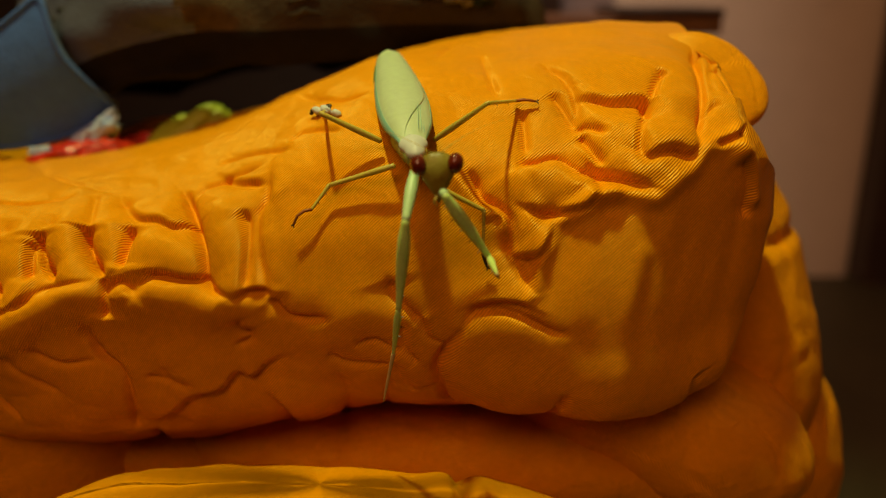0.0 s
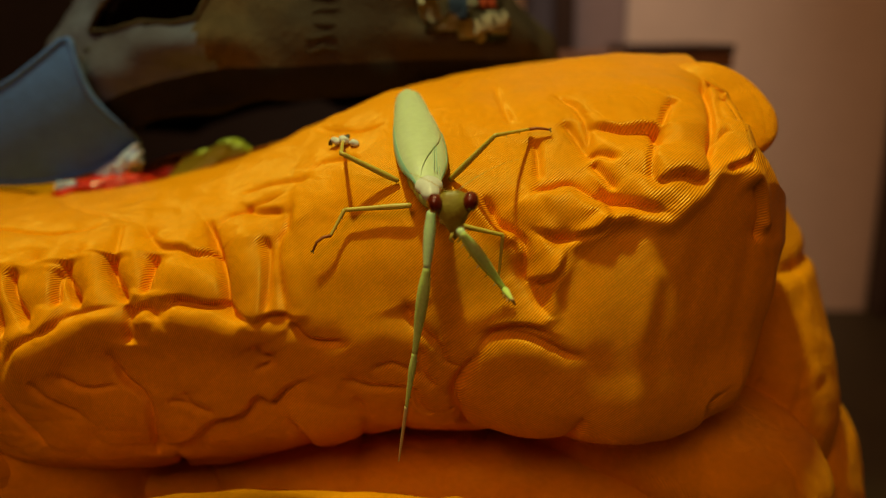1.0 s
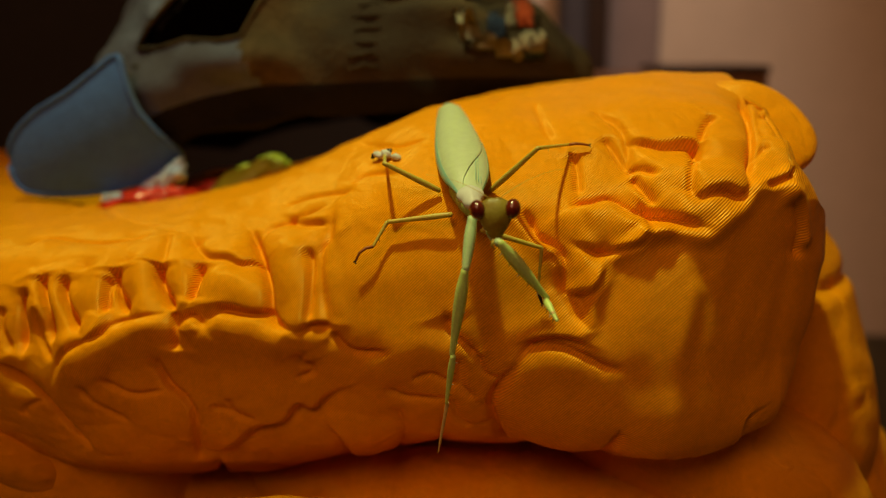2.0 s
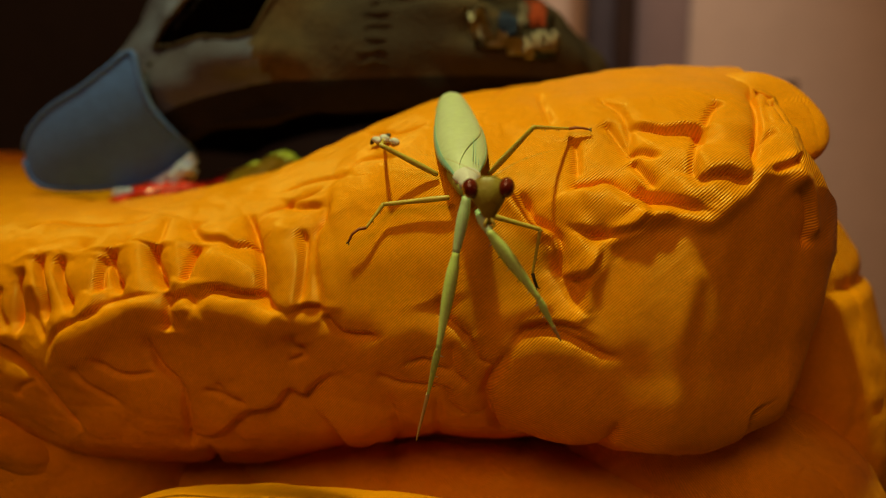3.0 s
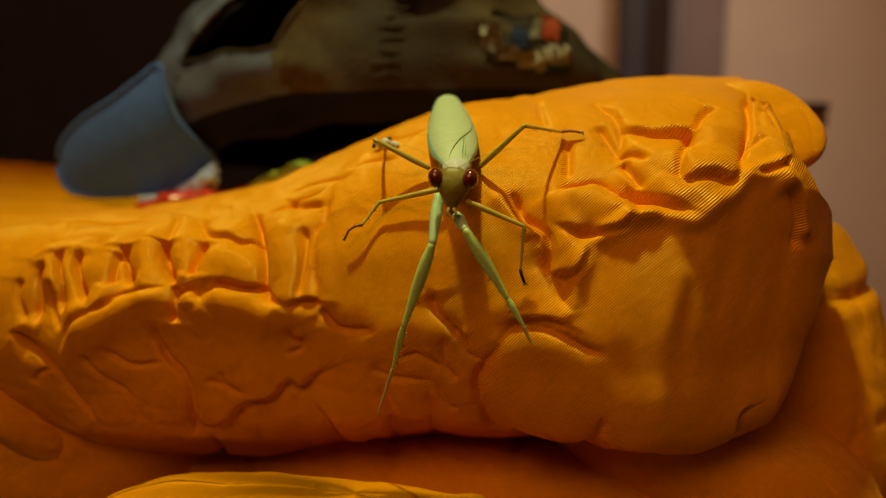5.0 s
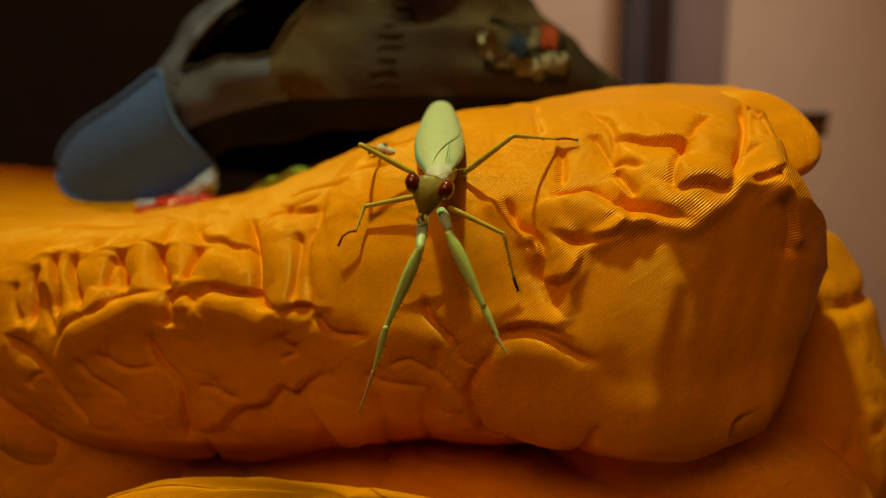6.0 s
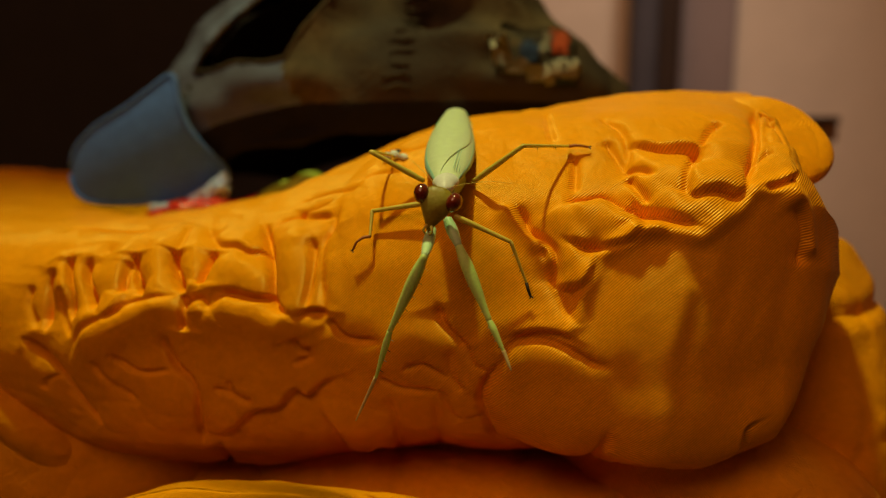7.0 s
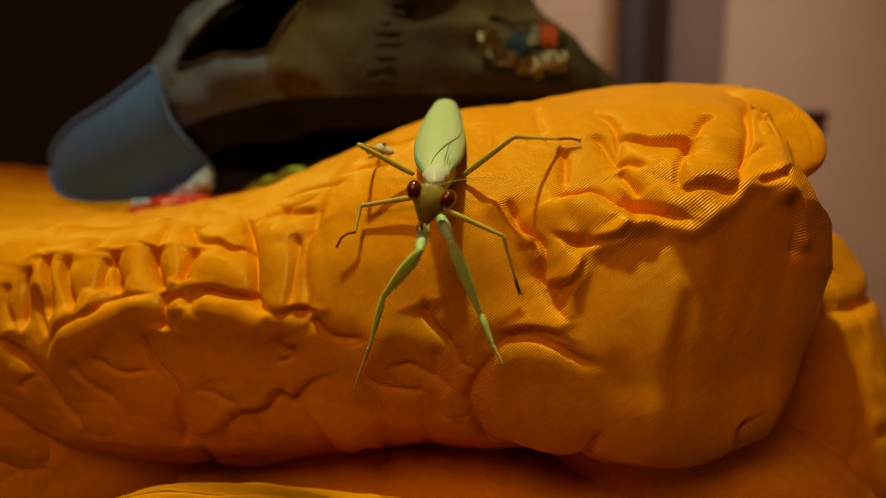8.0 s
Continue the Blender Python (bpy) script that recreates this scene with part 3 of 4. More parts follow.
def cap_thing():
    """A soft cap lying behind the fold, its visor drooping over the edge."""
    cap = thing("cap", "worn olive brown canvas cap with a grey blue visor", "cap", (-0.050, 0.262, 0.085))
    prof = spline(np.array([(0.0, 76), (0.30, 75), (0.55, 69), (0.71, 58), (0.85, 45), (0.98, 33), (1.0, 25.5), (0.975, 18.5), (0.93, 17), (0.91, 25), (0.85, 40), (0.7, 54), (0.4, 66), (0.0, 70)], float), np.linspace(0, 13, 120))

    def at(t, r, z):
        x, y = r * 79 * np.cos(t), r * 60 * np.sin(t)
        z = z + 4 * np.clip((-20 - x) / 40, 0, 1) + 3 * np.clip(x / 70, 0, 1) - 0.08 * (y + 60) - 15 * np.clip((-2 - x) / 48, 0, 1) ** 2 * np.clip((50 - z) / 22, 0, 1)
        return x, y, z

    p = revolve(prof, 260, at)
    n = normals(p)
    lift = ripple(p, 31, (48, 24, 11), 2.6)
    dent = lambda x, z, a, c, h: h * np.exp(-((p[..., 0] - x) / a) ** 2 - ((p[..., 2] - z) / c) ** 2) * (p[..., 1] < 0)
    lift += dent(-8, 52, 8, 16, 6) + dent(22, 34, 10, 9, 2.5) + dent(-20, 31, 16, 4, 3) + dent(-44, 25, 10, 5, 3) + dent(6, 40, 7, 6, 4) + dent(24, 50, 9, 5, -6) + dent(34, 43, 12, 4, 4) + dent(41, 37, 4, 4, -3) + dent(27, 60, 8, 6, 4) + dent(-60, 33, 6, 10, 3)
    lift[66:] *= -1
    q = p + n * lift[..., None] * np.where(prof[:, 0] < 0.2, 0.2, 1)[:, None, None]
    crown = sheet("crown", q[:56] / 1000, None, CANVAS, cap, wrap=True)
    # the arched opening; the lining behind it is coloured near black for shade
    arch = [(-49, 35), (-46, 41), (-39, 47), (-30, 55), (-18, 64), (2, 67), (-3, 55), (-9.6, 45), (-14.5, 38), (-21, 35.5), (-30, 36.5), (-41, 34)]

    def within(x, z):
        odd = False
        for (x0, z0), (x1, z1) in zip(arch, arch[1:] + arch[:1]):
            if (z0 > z) != (z1 > z) and x < (x1 - x0) * (z - z0) / (z1 - z0) + x0:
                odd = not odd
        return odd

    bm = bmesh.new()
    bm.from_mesh(crown.data)
    gone = [f for f in bm.faces if f.calc_center_median().y < 0 and within(f.calc_center_median().x * 1000, f.calc_center_median().z * 1000)]
    bmesh.ops.delete(bm, geom=gone, context="FACES")
    # the crown's left part, in a greyer blue
    panel = bm.copy()
    ahead = lambda f: f.calc_center_median().x * 1000 < -12 - 0.5 * (f.calc_center_median().z * 1000 - 30)
    bmesh.ops.delete(bm, geom=[f for f in bm.faces if ahead(f)], context="FACES")
    bmesh.ops.delete(panel, geom=[f for f in panel.faces if not ahead(f)], context="FACES")
    bm.to_mesh(crown.data)
    bm.free()
    part("crown_left", panel, GREYCANVAS, cap, "grey blue left part of the crown")
    # The rolled rim's underside shares this near-black colour, which stands for its shade.
    lining = sheet("lining", q[55:] / 1000, None, SHADE_LINING, cap, "cap lining and rim underside, coloured dark for shade", wrap=True)
    bm = bmesh.new()
    bm.from_mesh(lining.data)
    gone = [f for f in bm.faces if f.calc_center_median().y < 0 and within(f.calc_center_median().x * 1070, f.calc_center_median().z * 1050)]
    bmesh.ops.delete(bm, geom=gone, context="FACES")
    bm.to_mesh(lining.data)
    bm.free()
    q = q[:62]

    def front(x, z, out=0.6):
        """The place on the crown's near side at a given x and height, a little proud of it."""
        near_side = q[..., 1] < 0
        d = np.where(near_side, (q[..., 0] - x) ** 2 + (q[..., 2] - z) ** 2, 1e9)
        i = np.unravel_index(np.argmin(d), d.shape)
        return Vector((q[i] + np.array([0, -out, 0])) / 1000)

    bm = bmesh.new()
    rod(bm, [front(*arch[k % 12], 0.1) for k in range(13)], [0.0008] * 13, 8)
    part("hem", bm, CANVAS, cap, "rolled hem of the opening")
    # puckered seam down the side
    for k in range(10):
        bm = bmesh.new()
        x, z = 17 + 0.25 * k, 29.5 + 3.1 * k
        rod(bm, [front(x - 3.2, z - 0.4, 0), front(x - 1.2, z, 0.0), front(x + 1.2, z + 0.2, 0.0), front(x + 3.2, z - 0.2, 0)], [0.0003, 0.0008, 0.0008, 0.0003], 8)
        part("pucker", bm, CANVAS, cap, "puckered ridge of the side seam")
    for k in range(4):
        bm = bmesh.new()
        c = front(-54 + 2.2 * k, 20 + 3.4 * k)
        bmesh.ops.create_uvsphere(bm, u_segments=10, v_segments=6, radius=0.0011, matrix=Matrix.Translation(c) @ Matrix.Diagonal((1, 0.5, 0.8, 1)))
        part("eyelet", bm, HOLE, cap, "dark air hole")
    # worn badge: torn pale threads over dark cloth with a red corner
    rng = random.Random(8)
    def patch(x0, x1, z0, z1, out, slant=0.0, ragged=0.5):
        bm = bmesh.new()
        n = 8
        rows = []
        for i in range(n):
            for_x = x0 + (x1 - x0) * i / (n - 1)
            rim = lambda: rng.uniform(-ragged, ragged)
            lo, hi = z0 + rim(), z1 + rim()
            rows.append([bm.verts.new(front(for_x + slant * j / (n - 1), lo + (hi - lo) * j / (n - 1), out)) for j in range(n)])
        for i in range(n - 1):
            for j in range(n - 1):
                bm.faces.new((rows[i][j], rows[i + 1][j], rows[i + 1][j + 1], rows[i][j + 1]))
        bmesh.ops.solidify(bm, geom=bm.faces[:], thickness=0.0004)
        return bm

    badge = part("badge", patch(42, 63, 33.5, 48, 0.5, 0.0, 0.9), BADGE, cap, "worn dark cloth badge")
    part("patch", patch(47.6, 53, 36.2, 44, 1.0, 0.4), BLUECLOTH, badge, "dark blue embroidered patch")
    part("patch", patch(58, 63, 30.6, 33.4, 1.0, 0.5), BLUECLOTH, badge, "dark blue embroidered patch")
    for x0, x1, z0, z1, slant in ((42.2, 47.2, 35.6, 43.5, -3.2), (44.6, 51.5, 33.4, 37.4, -1.0), (50.6, 57.5, 31.6, 36.2, 0.4), (52.6, 55.8, 38.8, 47.5, 0.6), (57.6, 63.6, 32.6, 37.6, 0.8)):
        part("patch", patch(x0, x1, z0, z1, 1.5, slant, 0.7), PALE, badge, "pale torn embroidery")
    part("red_corner", patch(55.9, 61.4, 39.2, 48.3, 1.5, -1.2), REDCLOTH, badge, "red orange embroidered corner")
    for k in range(5):
        x = 55.0 + 1.9 * k
        bm = bmesh.new()
        z = 33.0 + 0.5 * k + rng.uniform(-0.4, 0.4)
        rod(bm, [front(x, z, 1.9), front(x + 0.5, z + 1.5, 2.2), front(x - 0.4, z + 3.6, 2.0)], [0.0006, 0.0007, 0.0005], 6)
        part("bar", bm, PALE, badge, "pale worn embroidered bar")
    # the visor: a curved lobe that hangs from the crown's left part
    rim = np.array([(-78.6, 7.3), (-76.5, 12.9), (-69.5, 18.9), (-60.6, 23.6), (-52, 30), (-47.5, 33), (-45, 26), (-42.5, 18.7), (-38.1, 12.1), (-34.6, 6), (-39.9, 1.7), (-51.9, -2.2), (-64, -3.2), (-74.4, -2.3), (-78, 1.7)])
    loop = spline(np.concatenate([rim[-2:], rim, rim[:3]]), np.linspace(2, 17, 90, endpoint=False))
    middle = np.array([-57.0, 9.0])
    layers = []
    for thick, ks in ((0.0, np.linspace(0, 1, 26)), (2.6, np.linspace(1, 0, 26))):
        flat = middle + (loop - middle)[None] * ks[:, None, None]
        away = flat - middle
        along, across = 0.75 * away[..., 0] + 0.66 * away[..., 1], -0.66 * away[..., 0] + 0.75 * away[..., 1]
        y = -61 + 4.5 * (along / 26) ** 2 + 5.5 * (across / 17) ** 2 + thick + 0.12 * away[..., 0] - 0.10 * away[..., 1]
        layers.append(np.stack([flat[..., 0], y, flat[..., 1]], -1))
    v = np.concatenate(layers, 0)
    sheet("visor", v / 1000, None, BRIM, cap, "grey blue canvas visor", wrap=True)
    bm = bmesh.new()
    rod(bm, [Vector((v[25, k] + (0, -0.2, 0)) / 1000) for k in range(0, 90, 3)], [0.0007] * 30, 6)
    part("piping", bm, BRIM, cap)
    # strap end at the back
    bm = bmesh.new()
    rod(bm, [Vector((0.052, -0.012, 0.022)), Vector((0.066, -0.010, 0.0235)), Vector((0.0735, -0.006, 0.0238))], [0.0016, 0.0019, 0.0014], 8)
    part("strap", bm, HOLE, cap, "black strap end")
    return cap


def rod(bm, points, radii, sides=8, flat=1.0):
    """A round rod with given radii along points (metres), closed with round ends."""
    pts, radii = [Vector(p) for p in points], [float(r) for r in radii]
    rings = []
    for i, p in enumerate(pts):
        t = (pts[min(i + 1, len(pts) - 1)] - pts[max(i - 1, 0)]).normalized()
        side = t.cross(Vector((0.31, -0.9, 0.3))).normalized()
        up = side.cross(t)
        rings.append([bm.verts.new(p + radii[i] * (side * math.cos(6.2832 * k / sides) + up * math.sin(6.2832 * k / sides) * flat)) for k in range(sides)])
    for a, c in zip(rings, rings[1:]):
        for k in range(sides):
            bm.faces.new((a[k], a[(k + 1) % sides], c[(k + 1) % sides], c[k]))
    for ring, p, out in ((rings[0], pts[0], pts[0] - pts[1]), (rings[-1], pts[-1], pts[-1] - pts[-2])):
        rr = radii[0] if ring is rings[0] else radii[-1]
        tip = bm.verts.new(p + out.normalized() * rr * 0.7)
        for k in range(sides):
            bm.faces.new((ring[k], ring[(k + 1) % sides], tip))
    bmesh.ops.recalc_face_normals(bm, faces=bm.faces)
    return bm


HOLE = shader("black_rubber", (0.008, 0.007, 0.007), 0.6, 0.2, 100)
BADGE = shader("dark_badge_cloth", (0.06, 0.045, 0.028), 0.9, 0.4, 200, bump=0.0004, bump_scale=900)
BLUECLOTH = shader("navy_thread", (0.02, 0.045, 0.13), 0.9, 0.4, 300, bump=0.0003, bump_scale=1500)
PALE = shader("pale_thread", (0.30, 0.27, 0.22), 0.9, 0.35, 300, bump=0.0003, bump_scale=1500)
REDCLOTH = shader("red_orange_thread", (0.5, 0.075, 0.02), 0.9, 0.3, 300, bump=0.0003, bump_scale=1500)
cap_thing()

# wooden box on the table behind the pile
BOARD = shader("varnished_brown_wood", (0.20, 0.09, 0.03), 0.4, 0.4, 40, bump=0.0002)
crate = thing("wooden_box", "varnished brown wooden box with a dark lid rim", "box", (0.0955, 0.47, TOP))
part("body", box(bmesh.new(), (0.062, 0.05, 0.185), pose(-0.006, 0, 0.0943), 0.001), BOARD, crate)
part("lid", box(bmesh.new(), (0.096, 0.064, 0.009), pose(0, 0, 0.1915), 0.0015), BOARD, crate, "brown wooden lid")
part("rim", box(bmesh.new(), (0.056, 0.066, 0.004), pose(0.0205, 0, 0.1978), 0.001), POST, crate, "dark lid rim")

# sweet wrapper and a lime sweet in the hollow under the cap
FOIL = shader("white_foil", (0.46, 0.62, 1.0), 0.12, 0.1, 200, coat=1.0, bump=0.0006, bump_scale=300)
REDFOIL = shader("red_wrapper_film", (0.62, 0.035, 0.012), 0.2, 0.2, 200, coat=0.5, bump=0.0004, bump_scale=250)
LIME = shader("lime_wrapper_film", (0.38, 0.46, 0.03), 0.45, 0.1, 100, bump=0.0002, bump_scale=150)


def crumple(name, parent, centre, radii, turn, seed, material, label, crush=0.08):
    bm = bmesh.new()
    bmesh.ops.create_icosphere(bm, subdivisions=5, radius=1)
    for v in bm.verts:
        k = 1 + 0.3 * noise.noise(v.co * 1.6 + Vector((seed, 0, 0))) + crush * noise.noise(v.co * 4 + Vector((0, seed, 0))) + 0.5 * crush * noise.noise(v.co * 9 + Vector((0, seed, 0)))
        v.co = Vector((v.co.x * radii[0], v.co.y * radii[1], v.co.z * radii[2])) * k
    bm.transform(pose(*centre, *turn))
    return part(name, bm, material, parent, label)


wrapper = thing("sweet_wrapper", "crumpled shiny white and red sweet wrapper on the jacket", "wrapper", (-0.1, 0.205, 0.0745))
crumple("foil", wrapper, (0.0085, 0.003, 0.0075), (0.0032, 0.004, 0.0115), (0, 50, 0), 2.0, FOIL, "crumpled white foil", 0.3)
crumple("film", wrapper, (0.0095, -0.002, 0.0066), (0.0105, 0.005, 0.0024), (0, -6, 10), 5.0, REDFOIL, "glossy red film", 0.3)
crumple("twist", wrapper, (0.017, 0.011, 0.0056), (0.0105, 0.004, 0.0026), (0, -9, 4), 7.0, REDFOIL, "red twisted end", 0.3)
crumple("tag", wrapper, (0.0005, -0.003, 0.0064), (0.004, 0.002, 0.0014), (0, 12, 20), 3.0, FOIL, "white twisted end", 0.3)
sweet = thing("wrapped_sweet", "small lime green wrapped sweet on the jacket", "sweet", (-0.069, 0.213, 0.0800))
crumple("film", sweet, (0.002, 0, 0.0035), (0.0125, 0.006, 0.0052), (0, -30, 20), 9.0, LIME, "")

# ---- the mantis ----
WING = shader("pale_green_wing", (0.53, 0.68, 0.42), 0.42, 0.08, 120, bump=0.00008, bump_scale=900, flesh=0.3)
WINGEDGE = shader("blue_green_margin", (0.27, 0.56, 0.48), 0.45, 0.1, 200)
BODYGREEN = shader("leaf_green_cuticle", (0.36, 0.50, 0.14), 0.45, 0.12, 200)
FORE = shader("bright_green_cuticle", (0.56, 0.80, 0.24), 0.34, 0.14, 300, bump=0.00005, bump_scale=2500, flesh=0.25)
COXA = shader("blue_green_cuticle", (0.50, 0.74, 0.42), 0.4, 0.12, 300, bump=0.00005, bump_scale=2500, flesh=0.25)
LEG = shader("olive_green_cuticle", (0.54, 0.44, 0.07), 0.4, 0.15, 300, flesh=0.4)
FOOT = shader("brown_foot", (0.34, 0.10, 0.015), 0.45, 0.2, 400)
TAN = shader("tan_foot", (0.62, 0.50, 0.22), 0.5, 0.25, 600)
WHITISH = shader("pale_cuticle", (0.62, 0.66, 0.66), 0.5, 0.1, 300)
FACE = shader("olive_face", (0.23, 0.165, 0.004), 0.42, 0.3, 400, bump=0.00008, bump_scale=1800, spec=0.4, second=(0.30, 0.27, 0.03))
EYE = shader("dark_red_eye", (0.13, 0.016, 0.005), 0.12, 0.4, 300, coat=0.8)
DARK = shader("dark_claw", (0.02, 0.012, 0.008), 0.4, 0.1, 300)

ROOT = Vector((-0.004, 0.138, 0.090))
mantis = thing("praying_mantis", "pale green praying mantis standing on the orange jacket", "mantis", ROOT)
BODY = [  # seconds, neck, tip of the abdomen (mm)
    (0, (-3.4, 122.5, 97.3), (-10.9, 170.5, 109.1)),
    (0.5, (-3.4, 122.5, 95.9), (-11.3, 170.3, 108.5)),
    (1, (-3.6, 122.5, 94.9), (-10.3, 170.3, 107.9)),
    (1.5, (-3.8, 122.5, 95.6), (-9.8, 170.5, 108.3)),
    (3, (-3.1, 122.5, 95.1), (-10.5, 170.1, 108.6)),
    (3.5, (-4.3, 122.5, 95.2), (-11.4, 170.2, 108.5)),
    (4, (-5.4, 122.5, 95.2), (-11.5, 170.4, 108.3)),
    (4.5, (-3.6, 122.5, 96.2), (-11.6, 170.0, 109.5)),
    (5, (-3.2, 122.5, 96.4), (-12.2, 169.9, 109.6)),
    (6.5, (-6.2, 122.5, 96.4), (-12.6, 170.2, 109.8)),
    (7, (-6.4, 122.5, 96.1), (-12.0, 170.3, 109.6)),
    (7.5, (-3.9, 122.5, 95.4), (-11.0, 169.8, 109.8)),
    (8, (-5.8, 122.5, 96.2), (-11.5, 170.2, 110.0)),
]
HEAD = [  # seconds, middle between the eyes (mm), lean in degrees
    (0, (-0.0, 116.5, 96.1), 3.6),
    (0.5, (0.3, 116.5, 95.2), 2.6),
    (1, (0.0, 116.5, 94.1), 3.2),
    (1.5, (-0.1, 116.5, 94.9), 2.5),
    (3, (0.4, 116.5, 94.5), 2.3),
    (3.5, (-1.5, 116.5, 94.1), 2.7),
    (4, (-2.9, 116.5, 94.2), 1.2),
    (4.5, (-2.4, 116.5, 95.3), 2.8),
    (5, (-2.8, 116.5, 95.3), -1.0),
    (6.5, (-6.3, 116.5, 94.8), -13.1),
    (7, (-6.4, 116.5, 94.3), -14.4),
    (7.5, (-3.2, 116.5, 93.2), -13.7),
    (8, (-5.3, 116.5, 93.9), -13.9),
]
REACH_WEST = [  # seconds, then the joints of the foreleg from the body to the tip (mm)
    (0, (-3.4, 120.0, 94.1), (-4.5, 113.6, 88.4), (-5.9, 115.7, 73.7), (-7.1, 119.4, 64.7), (-9.2, 123.0, 54.1)),
    (0.5, (-3.4, 120.0, 93.2), (-3.9, 116.7, 85.3), (-5.7, 118.5, 70.6), (-7.0, 121.2, 61.1), (-8.5, 123.4, 50.1)),
    (1, (-3.4, 120.0, 91.8), (-4.1, 117.5, 83.6), (-6.4, 118.9, 68.9), (-8.0, 119.7, 59.2), (-9.7, 121.5, 48.1)),
    (1.5, (-3.6, 120.0, 92.9), (-4.5, 115.6, 85.5), (-6.5, 118.5, 71.0), (-7.6, 120.7, 61.4), (-9.4, 123.5, 50.6)),
    (3, (-3.1, 120.0, 92.5), (-4.6, 118.1, 84.2), (-7.1, 115.8, 69.7), (-9.2, 119.4, 60.7), (-11.8, 123.6, 50.6)),
    (3.5, (-4.1, 120.0, 91.6), (-6.0, 118.0, 83.4), (-10.5, 116.8, 69.3), (-13.0, 120.0, 60.2), (-16.6, 124.5, 50.5)),
    (4, (-5.5, 120.0, 91.7), (-7.0, 118.0, 83.5), (-11.9, 117.9, 69.4), (-14.7, 120.6, 60.3), (-18.5, 124.8, 50.6)),
    (4.5, (-4.9, 120.0, 93.0), (-6.1, 115.3, 85.9), (-11.1, 118.4, 72.2), (-13.5, 120.9, 63.0), (-17.4, 125.8, 53.6)),
    (5, (-5.7, 120.0, 92.3), (-5.9, 115.1, 85.2), (-10.9, 116.7, 71.3), (-13.7, 120.9, 62.7), (-17.4, 124.8, 52.8)),
    (6.5, (-7.5, 120.0, 89.6), (-6.8, 112.1, 86.3), (-13.2, 114.8, 73.1), (-16.3, 118.2, 64.3), (-20.4, 123.0, 54.9)),
    (7, (-8.0, 120.0, 88.7), (-7.6, 111.9, 85.8), (-13.9, 115.4, 72.7), (-17.0, 118.3, 63.8), (-21.7, 122.4, 54.3)),
    (7.5, (-5.6, 120.0, 88.5), (-5.8, 112.3, 84.6), (-12.1, 119.0, 72.9), (-15.3, 120.8, 63.7), (-19.8, 125.3, 54.4)),
    (8, (-6.9, 120.0, 88.6), (-6.3, 111.9, 85.8), (-13.9, 120.9, 76.7), (-16.8, 122.9, 67.4), (-20.9, 126.9, 57.7)),
]
REACH_EAST = [  # seconds, then the joints of the foreleg from the body to the tip (mm)
    (0, (-0.2, 119.0, 92.8), (1.1, 114.2, 92.0), (7.8, 117.4, 81.6), (8.7, 112.3, 80.7), (9.2, 115.0, 79.1)),
    (0.5, (0.0, 119.0, 91.7), (1.5, 114.3, 90.7), (8.0, 118.0, 80.5), (9.0, 112.9, 80.2), (9.4, 115.7, 78.6)),
    (1, (0.0, 119.0, 90.5), (1.3, 114.2, 89.8), (7.8, 118.6, 79.8), (8.7, 113.5, 79.8), (9.4, 116.1, 78.0)),
    (1.5, (-0.6, 119.0, 91.4), (0.8, 114.3, 90.5), (7.8, 118.3, 80.8), (8.4, 113.2, 80.6), (9.1, 115.8, 78.8)),
    (3, (-1.1, 119.0, 90.4), (0.6, 114.8, 88.2), (8.1, 115.3, 78.0), (10.3, 116.4, 73.4), (11.7, 117.6, 70.7)),
    (3.5, (-1.9, 119.0, 88.7), (0.2, 114.8, 86.9), (7.3, 114.7, 76.4), (9.6, 116.2, 71.9), (10.8, 117.7, 69.4)),
    (4, (-2.6, 119.0, 88.8), (-0.6, 115.0, 86.5), (6.5, 113.7, 76.0), (8.1, 116.4, 71.8), (8.7, 118.5, 69.5)),
    (4.5, (-2.7, 119.0, 89.6), (-0.8, 114.6, 88.3), (5.8, 115.0, 77.5), (8.0, 116.5, 73.0), (9.0, 117.7, 70.2)),
    (5, (-2.7, 119.0, 89.2), (-0.7, 114.7, 87.6), (5.8, 115.7, 76.8), (8.4, 116.0, 72.3), (9.7, 116.3, 69.3)),
    (6.5, (-5.0, 119.0, 91.5), (-3.0, 115.6, 88.3), (2.3, 113.6, 77.0), (4.6, 112.6, 72.4), (6.4, 112.0, 69.9)),
    (7, (-5.3, 119.0, 90.6), (-3.1, 116.6, 86.8), (2.2, 114.7, 75.4), (4.6, 113.8, 70.9), (5.9, 113.0, 68.1)),
    (7.5, (-3.2, 119.0, 89.4), (-1.0, 115.5, 86.5), (3.9, 116.1, 74.8), (5.9, 114.9, 70.1), (7.3, 114.1, 67.3)),
    (8, (-4.3, 119.0, 90.1), (-2.2, 115.6, 87.1), (2.4, 117.0, 75.4), (4.6, 115.8, 70.8), (6.2, 115.1, 68.1)),
]


def mm(p):
    return Vector(p) / 1000


def aligned(a, c, up=(0, -0.5, 0.86)):
    """The pose, in the mantis's space, of a limb that starts at a and points its z at c."""
    z = (c - a).normalized()
    x = Vector(up).cross(z).normalized()
    y = z.cross(x)
    m = Matrix((x, y, z)).transposed().to_4x4()
    return Matrix.Translation(a - ROOT) @ m


def trunk_pose(neck, tip):
    f = (neck - tip).normalized()
    r = f.cross(Vector((0, -0.45, 0.9))).normalized()
    u = r.cross(f)
    return Matrix.Translation(neck - ROOT) @ Matrix((r, f, u)).transposed().to_4x4()


